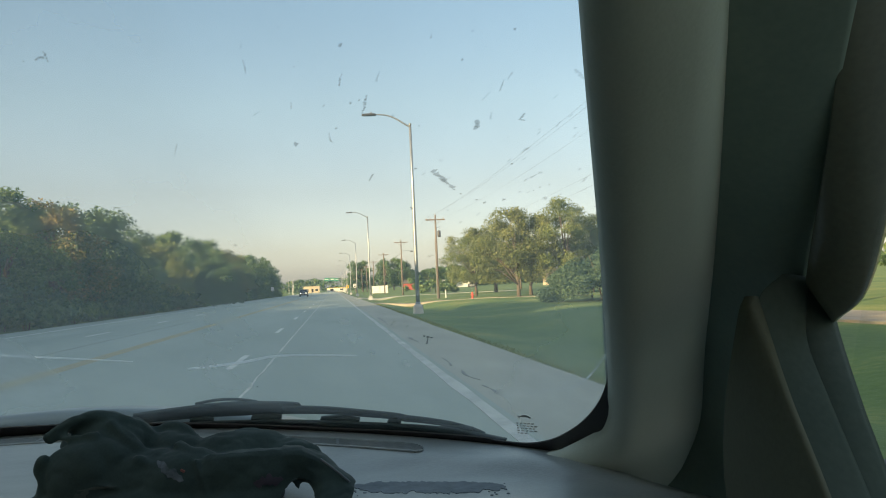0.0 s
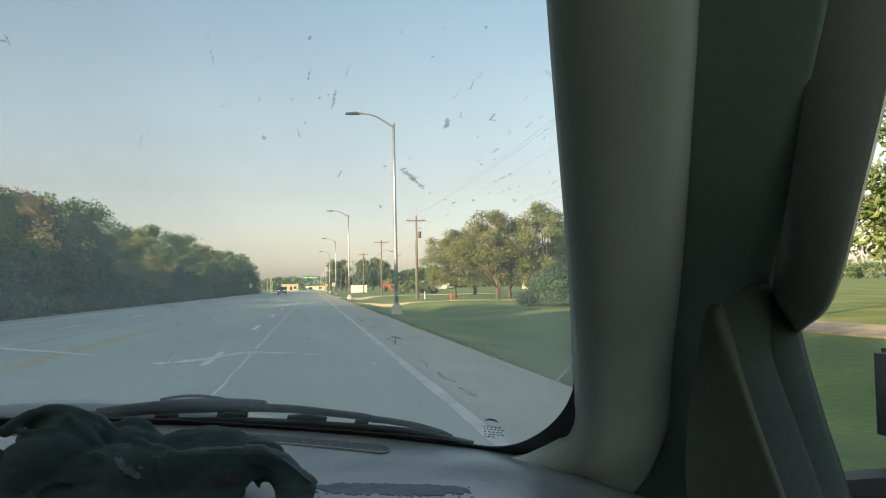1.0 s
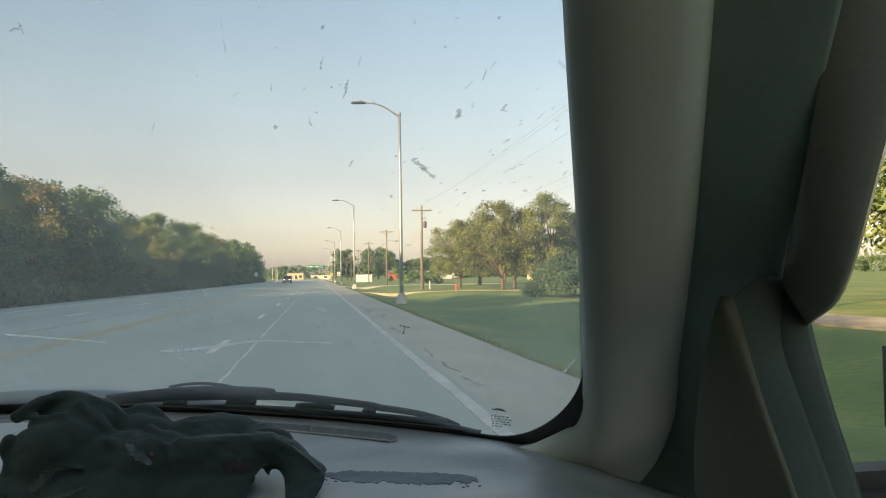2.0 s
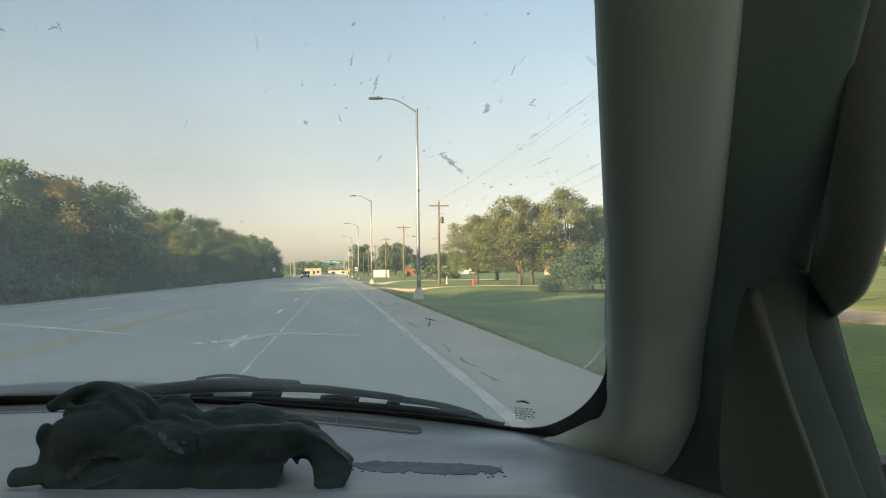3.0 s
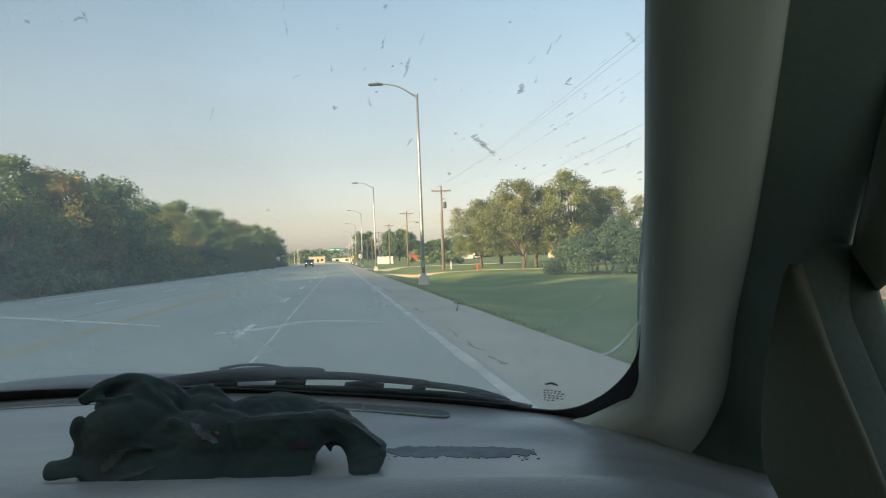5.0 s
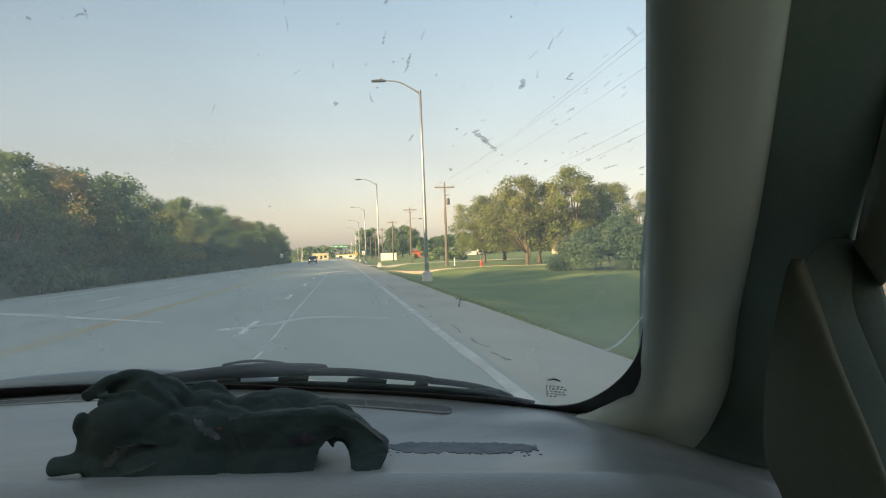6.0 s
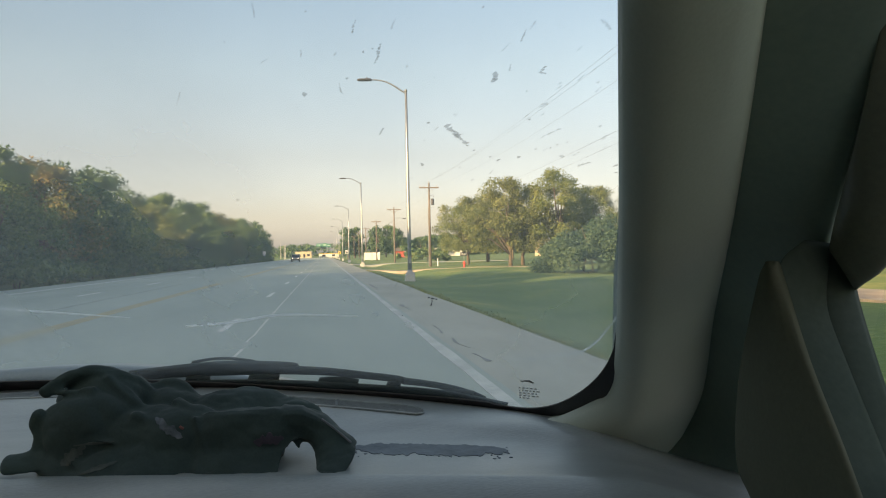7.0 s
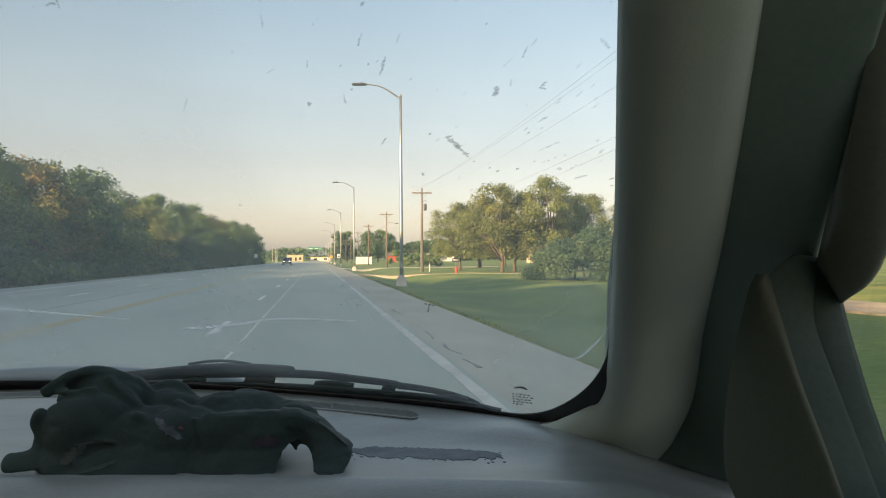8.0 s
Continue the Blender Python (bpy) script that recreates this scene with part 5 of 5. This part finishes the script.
skin("window_rail", [(0.306, 0.370, 1.18), (0.313, 0.428, 1.259), (0.318, 0.467, 1.311), (0.322, 0.492, 1.350), (0.334, 0.503, 1.374), (0.352, 0.503, 1.388)], [(0.350, 0.39, 1.19), (0.352, 0.435, 1.261), (0.356, 0.468, 1.305), (0.362, 0.495, 1.340), (0.366, 0.50, 1.365), (0.370, 0.50, 1.385)], 0.003, 0.02, M_RAIL, "black window rail")
skin("window_channel", [(0.350, 0.40, 1.19), (0.353, 0.445, 1.261), (0.357, 0.478, 1.305), (0.363, 0.508, 1.355), (0.367, 0.508, 1.38)], [(0.376, 0.42, 1.20), (0.378, 0.450, 1.263), (0.380, 0.470, 1.298), (0.386, 0.500, 1.352), (0.386, 0.500, 1.38)], 0.004, 0.02, M_RAIL, "dark window channel")

# door and the shell that closes the cabin
door = part("door_panel", boxes(((0.34, -0.70, 0.45), (0.43, 0.36, 1.235), 0.02, 2), ((0.36, 0.30, 0.45), (0.46, 0.62, 0.98), 0.01)), M_SAIL, car, "grey-brown door panel")
part("door_sill", boxes(((0.335, -0.70, 1.232), (0.42, 0.40, 1.256), 0.008, 2)), M_RUBBER, car)
pane = data_part("door_glass", [(0.392, 0.52, 1.24), (0.395, -0.7, 1.24), (0.26, -0.7, 1.87), (0.25, 0.03, 1.87), (0.36, 0.40, 1.46)], [(0, 1, 2, 3, 4)], M_SIDE_GLASS, car)
pane.visible_shadow = False
part("headliner", boxes(((-1.12, -1.6, 1.86), (0.30, 0.22, 1.93), 0.02)), M_LINER, car)
part("header_rail", loft([[(x, 0.42, 1.665), (x, 0.20, 1.85), (x, 0.20, 1.93), (x, 0.46, 1.72)] for x in (-1.05, 0.20)]), M_LINER, car)
part("floor_pan", boxes(((-1.22, -1.6, 0.36), (0.42, 0.8, 0.45), 0.02)), M_RUBBER, car)
part("left_door", boxes(((-1.27, -1.6, 0.45), (-1.18, 0.62, 1.24), 0.02)), M_SAIL, car)
part("left_pillar", loft([[(-1.16, 0.80, 1.18), (-1.08, 0.84, 1.18), (-1.10, 0.90, 1.18), (-1.20, 0.86, 1.18)], [(-1.02, 0.33, 1.72), (-0.95, 0.35, 1.72), (-0.96, 0.40, 1.72), (-1.05, 0.38, 1.72)], [(-0.98, 0.18, 1.88), (-0.92, 0.19, 1.88), (-0.93, 0.23, 1.88), (-1.0, 0.22, 1.88)]]), M_TRIM, car)
part("left_middle_pillar", boxes(((-1.22, -0.62, 1.20), (-1.08, -0.45, 1.88), 0.02)), M_TRIM, car)
part("right_middle_pillar", boxes(((0.28, -0.85, 1.20), (0.40, -0.66, 1.88), 0.02)), M_TRIM, car)
part("right_rear_panel", boxes(((0.30, -1.6, 0.45), (0.42, -0.70, 1.24), 0.02), ((0.26, -1.6, 1.80), (0.36, -0.70, 1.88), 0.01)), M_TRIM, car)
# unseen tail, raised to cut light through the rear
part("tail_panel", boxes(((-1.22, -1.68, 0.40), (0.42, -1.6, 1.50), 0.02), ((-1.22, -1.66, 1.49), (-1.12, -1.6, 1.88), 0.01), ((0.26, -1.66, 1.49), (0.36, -1.6, 1.88), 0.01)), M_TRIM, car)
# unseen wall added behind the camera to dim the pillar and gloves
part("rear_wall", boxes(((-1.20, -0.62, 0.45), (0.36, -0.56, 1.42), 0.02, 2)), M_SAIL, car, "unseen dark wall in place of seat backs, cutting light from behind")
part("firewall", boxes(((-1.18, 0.78, 0.40), (0.40, 0.84, 1.12), 0.01)), M_RUBBER, car)
mirror = part("door_mirror", boxes(((0.60, 0.60, 1.19), (0.85, 0.74, 1.36), 0.045, 3)), M_FRIT, car, "black door mirror housing", True)
part("mirror_foot", boxes(((0.42, 0.60, 1.17), (0.64, 0.66, 1.215), 0.015, 2)), M_FRIT, mirror)
for side in (-1, 1):
    x0 = CX + side * 0.82
    fender = [[(x0 - side * 0.10, y, hi - 0.03), (x0 - side * 0.02, y, hi - 0.06), (x0, y, hi - 0.16), (x0, y, lo), (x0 - side * 0.10, y, lo)] for y, lo, hi in ((0.88, 0.30, 1.16), (1.20, 0.34, 1.15), (1.30, 0.66, 1.13), (1.60, 0.78, 1.09), (1.90, 0.66, 1.03), (2.0, 0.34, 0.99), (2.22, 0.34, 0.92))]
    part("fender", loft(fender), M_HOOD, car, "dark teal fender")
    for sy in (-1.15, 1.60):
        x = CX + side * 0.72
        w = part("wheel", tube([(x - 0.1, sy, 0.33), (x - 0.07, sy, 0.33), (x + 0.07, sy, 0.33), (x + 0.1, sy, 0.33)], [0.30, 0.33, 0.33, 0.30], 20), M_TYRE, car)
        part("rim", tube([(x + side * 0.08, sy, 0.33), (x + side * 0.112, sy, 0.33)], [0.22, 0.18], 14), M_CHROME, w)
part("nose", boxes(((CX - 0.76, 2.16, 0.34), (CX + 0.76, 2.30, 0.96), 0.05, 2)), M_HOOD, car, "dark teal nose panel")
part("outer_skin", boxes(((0.43, -1.66, 0.34), (0.455, 0.90, 1.06), 0.01)), M_HOOD, car)
part("outer_skin", boxes(((-1.30, -1.66, 0.34), (-1.272, 0.90, 1.17), 0.01)), M_HOOD, car)
part("outer_skin", boxes(((0.43, -1.66, 1.058), (0.453, 0.34, 1.185), 0.01)), M_HOOD, car)
part("tail_skin", boxes(((-1.30, -1.70, 0.34), (0.455, -1.683, 1.50), 0.006)), M_HOOD, car)
part("roof", boxes(((-1.14, -1.64, 1.932), (0.31, 0.24, 1.95), 0.008)), M_HOOD, car)


# ---------------------------------------------------------------- cloth on the dashboard
def crumple(p, seed):
    """Slack folds of soft cloth."""
    q = Vector((p.x * 17 + seed, p.y * 12, p.z * 20))
    fold = 1 - abs(noise.noise(q)) * 2
    return 0.14 * fold + 0.03 * (1 - abs(noise.noise(q * 2.3)) * 2)


def fold_ridge(bm, points, radii):
    """A rounded ridge of cloth: beads strung along a curve, welded later with the rest."""
    line = smooth_line(points, 9)
    for i, p in enumerate(line):
        t = i / (len(line) - 1)
        r = radii[0] + (radii[1] - radii[0]) * t
        r *= 0.94 + 0.2 * noise.noise(p * 40)
        bmesh.ops.create_icosphere(bm, subdivisions=2, radius=r, matrix=Matrix.Translation(p))


def join_into(bm, other):
    tmp = bpy.data.meshes.new("form")
    other.to_mesh(tmp)
    other.free()
    bm.from_mesh(tmp)
    bpy.data.meshes.remove(tmp)


def crumpled_glove():
    """Two gloves, one balled up and one lying flat with its cuff bent down, welded into one skin."""
    lumps = [(-0.192, 0.832, 1.247, 0.043, 0.030, 0.030), (-0.198, 0.803, 1.215, 0.049, 0.030, 0.042), (-0.132, 0.832, 1.226, 0.036, 0.030, 0.030),
             (-0.155, 0.802, 1.212, 0.050, 0.030, 0.034), (-0.115, 0.795, 1.208, 0.050, 0.030, 0.033), (-0.060, 0.828, 1.222, 0.062, 0.030, 0.027),
             (-0.012, 0.816, 1.222, 0.034, 0.022, 0.020), (-0.215, 0.795, 1.197, 0.034, 0.022, 0.014), (-0.150, 0.785, 1.196, 0.070, 0.026, 0.020)]
    bm = bmesh.new()
    for i, (x, y, z, rx, ry, rz) in enumerate(lumps):
        got = bmesh.ops.create_icosphere(bm, subdivisions=4, radius=1, matrix=Matrix.Translation((x, y, z)) @ Matrix.Rotation(0.12 * math.sin(3 * i), 4, "Y") @ Matrix.Diagonal((rx, ry, rz, 1)))
        for v in got["verts"]:
            c = Vector((x, y, z))
            v.co = c + (v.co - c) * (0.97 + crumple(v.co, i * 0.37))
    for points, radii in (
            # the rolled cuff over the balled glove, and its hanging lip
            ([(-0.240, 0.806, 1.260), (-0.224, 0.812, 1.271), (-0.2065, 0.816, 1.2755), (-0.187, 0.82, 1.272), (-0.168, 0.825, 1.264), (-0.1525, 0.83, 1.250)], (0.008, 0.011)),
            ([(-0.234, 0.806, 1.260), (-0.215, 0.801, 1.2595), (-0.196, 0.798, 1.2605)], (0.0045, 0.006)),
            ([(-0.185, 0.812, 1.268), (-0.168, 0.806, 1.254), (-0.152, 0.802, 1.238), (-0.141, 0.796, 1.224)], (0.009, 0.010)),
            # bunched fingertips and one finger pointing out along the dashboard
            ([(-0.2430, 0.792, 1.240), (-0.2460, 0.793, 1.231), (-0.2415, 0.793, 1.222), (-0.2420, 0.793, 1.212)], (0.0075, 0.009)),
            ([(-0.2655, 0.790, 1.199), (-0.250, 0.790, 1.200), (-0.230, 0.792, 1.203), (-0.205, 0.795, 1.207)], (0.0092, 0.013)),
            # folds across the middle
            ([(-0.1545, 0.84, 1.253), (-0.138, 0.845, 1.2555), (-0.120, 0.84, 1.252), (-0.108, 0.83, 1.243)], (0.008, 0.009)),
            ([(-0.152, 0.786, 1.2345), (-0.134, 0.780, 1.226), (-0.116, 0.777, 1.213), (-0.104, 0.776, 1.202)], (0.008, 0.008)),
            ([(-0.118, 0.80, 1.245), (-0.106, 0.79, 1.238), (-0.098, 0.78, 1.229)], (0.008, 0.006)),
            ([(-0.0975, 0.772, 1.234), (-0.0910, 0.766, 1.219), (-0.0845, 0.763, 1.199)], (0.0045, 0.004)),
            ([(-0.208, 0.778, 1.2165), (-0.194, 0.774, 1.2185), (-0.178, 0.772, 1.2175), (-0.166, 0.773, 1.2135)], (0.003, 0.003)),
            ([(-0.208, 0.772, 1.203), (-0.1945, 0.768, 1.1945), (-0.180, 0.765, 1.196), (-0.166, 0.764, 1.2015)], (0.004, 0.003)),
            # the ragged inner edge over the arch
            ([(-0.0040, 0.775, 1.212), (-0.0030, 0.770, 1.206), (-0.0020, 0.768, 1.2035)], (0.006, 0.0030))):
        fold_ridge(bm, points, radii)
    # the flat glove: a slack sheet with a crease along its top
    rings = []
    for x, top, front, low in ((-0.102, 1.226, 0.772, 1.186), (-0.094, 1.2365, 0.766, 1.186), (-0.086, 1.2405, 0.763, 1.186), (-0.070, 1.2418, 0.760, 1.186), (-0.052, 1.2425, 0.758, 1.186), (-0.034, 1.2418, 0.756, 1.186), (-0.0195, 1.241, 0.757, 1.187), (-0.0150, 1.2405, 0.759, 1.203), (-0.006, 1.2402, 0.762, 1.2105), (0.003, 1.238, 0.767, 1.2115)):
        sag = 0.004 * noise.noise((x * 45, 2, 3))
        rings.append([(x, front - 0.004, low), (x, front - 0.001 + sag, max(1.207, low + 0.003)), (x, front + sag, 1.222), (x, front + 0.006, top - 0.004), (x, front + 0.012, top), (x, front + 0.020, top - 0.0015), (x, 0.80, top - 0.005), (x, 0.82, low)])
    join_into(bm, loft(rings))
    # its stiff cuff, bent down over an arch: outer edge, inner edge, depth
    cuff = [((-0.0165, 1.2410), (-0.0165, 1.2075), 0.780), ((-0.006, 1.2412), (-0.008, 1.2085), 0.780), ((0.003, 1.2405), (0.000, 1.2065), 0.780), ((0.0115, 1.2370), (0.0035, 1.2045), 0.780), ((0.0215, 1.2320), (0.0065, 1.2035), 0.780), ((0.0370, 1.2200), (0.0085, 1.2020), 0.775), ((0.0500, 1.2085), (0.0105, 1.1975), 0.769), ((0.0545, 1.2035), (0.0118, 1.1940), 0.766), ((0.0500, 1.1955), (0.0125, 1.1900), 0.760), ((0.0430, 1.1840), (0.0130, 1.1840), 0.756)]
    rings = []
    for (ox, oz), (ix, iz), y in cuff:
        rings.append([(ox + (ix - ox) * t, y + 0.019 * d, oz + (iz - oz) * t) for t, d in ((0, 0.35), (0, -0.35), (0.05, -0.75), (0.16, -0.97), (0.5, -1.05), (0.84, -0.9), (1, -0.4), (1, 0.5), (0.5, 1), (0.12, 0.9))])
    join_into(bm, loft(rings))
    for v in bm.verts:
        low = min(1, max(0, (1.210 - v.co.z) / 0.022))
        v.co.y = max(v.co.y - 0.018 * low * low, fold_y(v.co.x) + 0.004)
        v.co.z = max(v.co.z, 1.1865)
    ob = part("crumpled_glove", bm, M_CLOTH, None, "", True)
    rm = ob.modifiers.new("weld", "REMESH")
    rm.mode, rm.voxel_size, rm.use_smooth_shade = "VOXEL", 0.0014, True
    for size, push in ((0.044, 0.0060), (0.018, 0.0009)):
        crease = bpy.data.textures.new("crease", "CLOUDS")
        crease.noise_scale, crease.noise_depth, crease.noise_type = size, 2, "HARD_NOISE"
        dp = ob.modifiers.new("crease", "DISPLACE")
        dp.texture, dp.strength, dp.mid_level = crease, push, 0.5
    soften = ob.modifiers.new("soften", "SMOOTH")
    soften.factor, soften.iterations = 0.5, 7
    tagged(ob, "crumpled black cloth gloves bundled together on the dashboard", "gloves")
    # patches that break through between the folds and follow the cloth
    pale, hem = "pale blue-grey lining that shows at the cuff", "grey frayed edge of a glove"
    for name, label, cx, cz, w, h, lean, material in (
            ("lining", pale, -0.1215, 1.2270, 0.0160, 0.0042, -0.58, M_LINING), ("lining", "dull plum-coloured inner cloth", -0.0295, 1.2130, 0.014, 0.0050, 0.05, M_PLUM),
            ("frayed_edge", hem, -0.1880, 1.2160, 0.018, 0.0013, 0.05, M_CLOTH_LIGHT), ("frayed_edge", hem, -0.2060, 1.2065, 0.013, 0.0048, 0.62, M_CLOTH_LIGHT), ("frayed_edge", hem, -0.1800, 1.1975, 0.016, 0.0018, 0.26, M_CLOTH_LIGHT)):
        rows = []
        for k in range(33):
            u = k / 16 - 1
            edge = math.sqrt(max(0.02, 1 - u * u))
            row = []
            for m in range(13):
                v = (m / 6 - 1) * edge * (0.9 + 0.9 * noise.noise((u * 4.5, m * 0.12, cx * 90)))
                row.append((cx + u * w * math.cos(lean) - v * h * math.sin(lean), 0.70, cz + u * w * math.sin(lean) + v * h * math.cos(lean)))
            rows.append(row)
        patch = part(name, loft(rows, False), material, ob, label, True)
        wrap = patch.modifiers.new("follow", "SHRINKWRAP")
        wrap.target, wrap.wrap_method, wrap.offset = ob, "PROJECT", 0.0005
        wrap.use_project_x, wrap.use_project_y, wrap.use_project_z, wrap.use_negative_direction, wrap.use_positive_direction = False, True, False, False, True
        even = patch.modifiers.new("even", "SMOOTH")
        even.factor, even.iterations = 0.5, 2
        thick = patch.modifiers.new("thick", "SOLIDIFY")
        thick.thickness, thick.offset = 0.0005, 0
    # bound edge of the cuff, coloured pale for the highlight along it
    part("piping", tube(smooth_line([(0.0200, 0.7640, 1.2290), (0.0280, 0.7610, 1.2232), (0.0370, 0.7575, 1.2160), (0.0470, 0.7535, 1.2075)], 5), 0.0011, 8), M_PIPING_SHEEN, ob, "piping along the cuff, its sheen painted pale", True)
    tag = part("tag", boxes(((-0.0022, -0.0006, -0.0012), (0.0022, 0.0010, 0.0012), 0.0004)), M_CLOTH_RED, ob, "small dull red tag")
    tag.matrix_basis = pose(-0.1090, 0.7655, 1.2275, 12, 35, 8)


crumpled_glove()
for k in KINDS + BACK_KINDS + LAWN_KINDS + SHRUBS:
    for o in (*k.children_recursive, k):
        bpy.data.objects.remove(o)
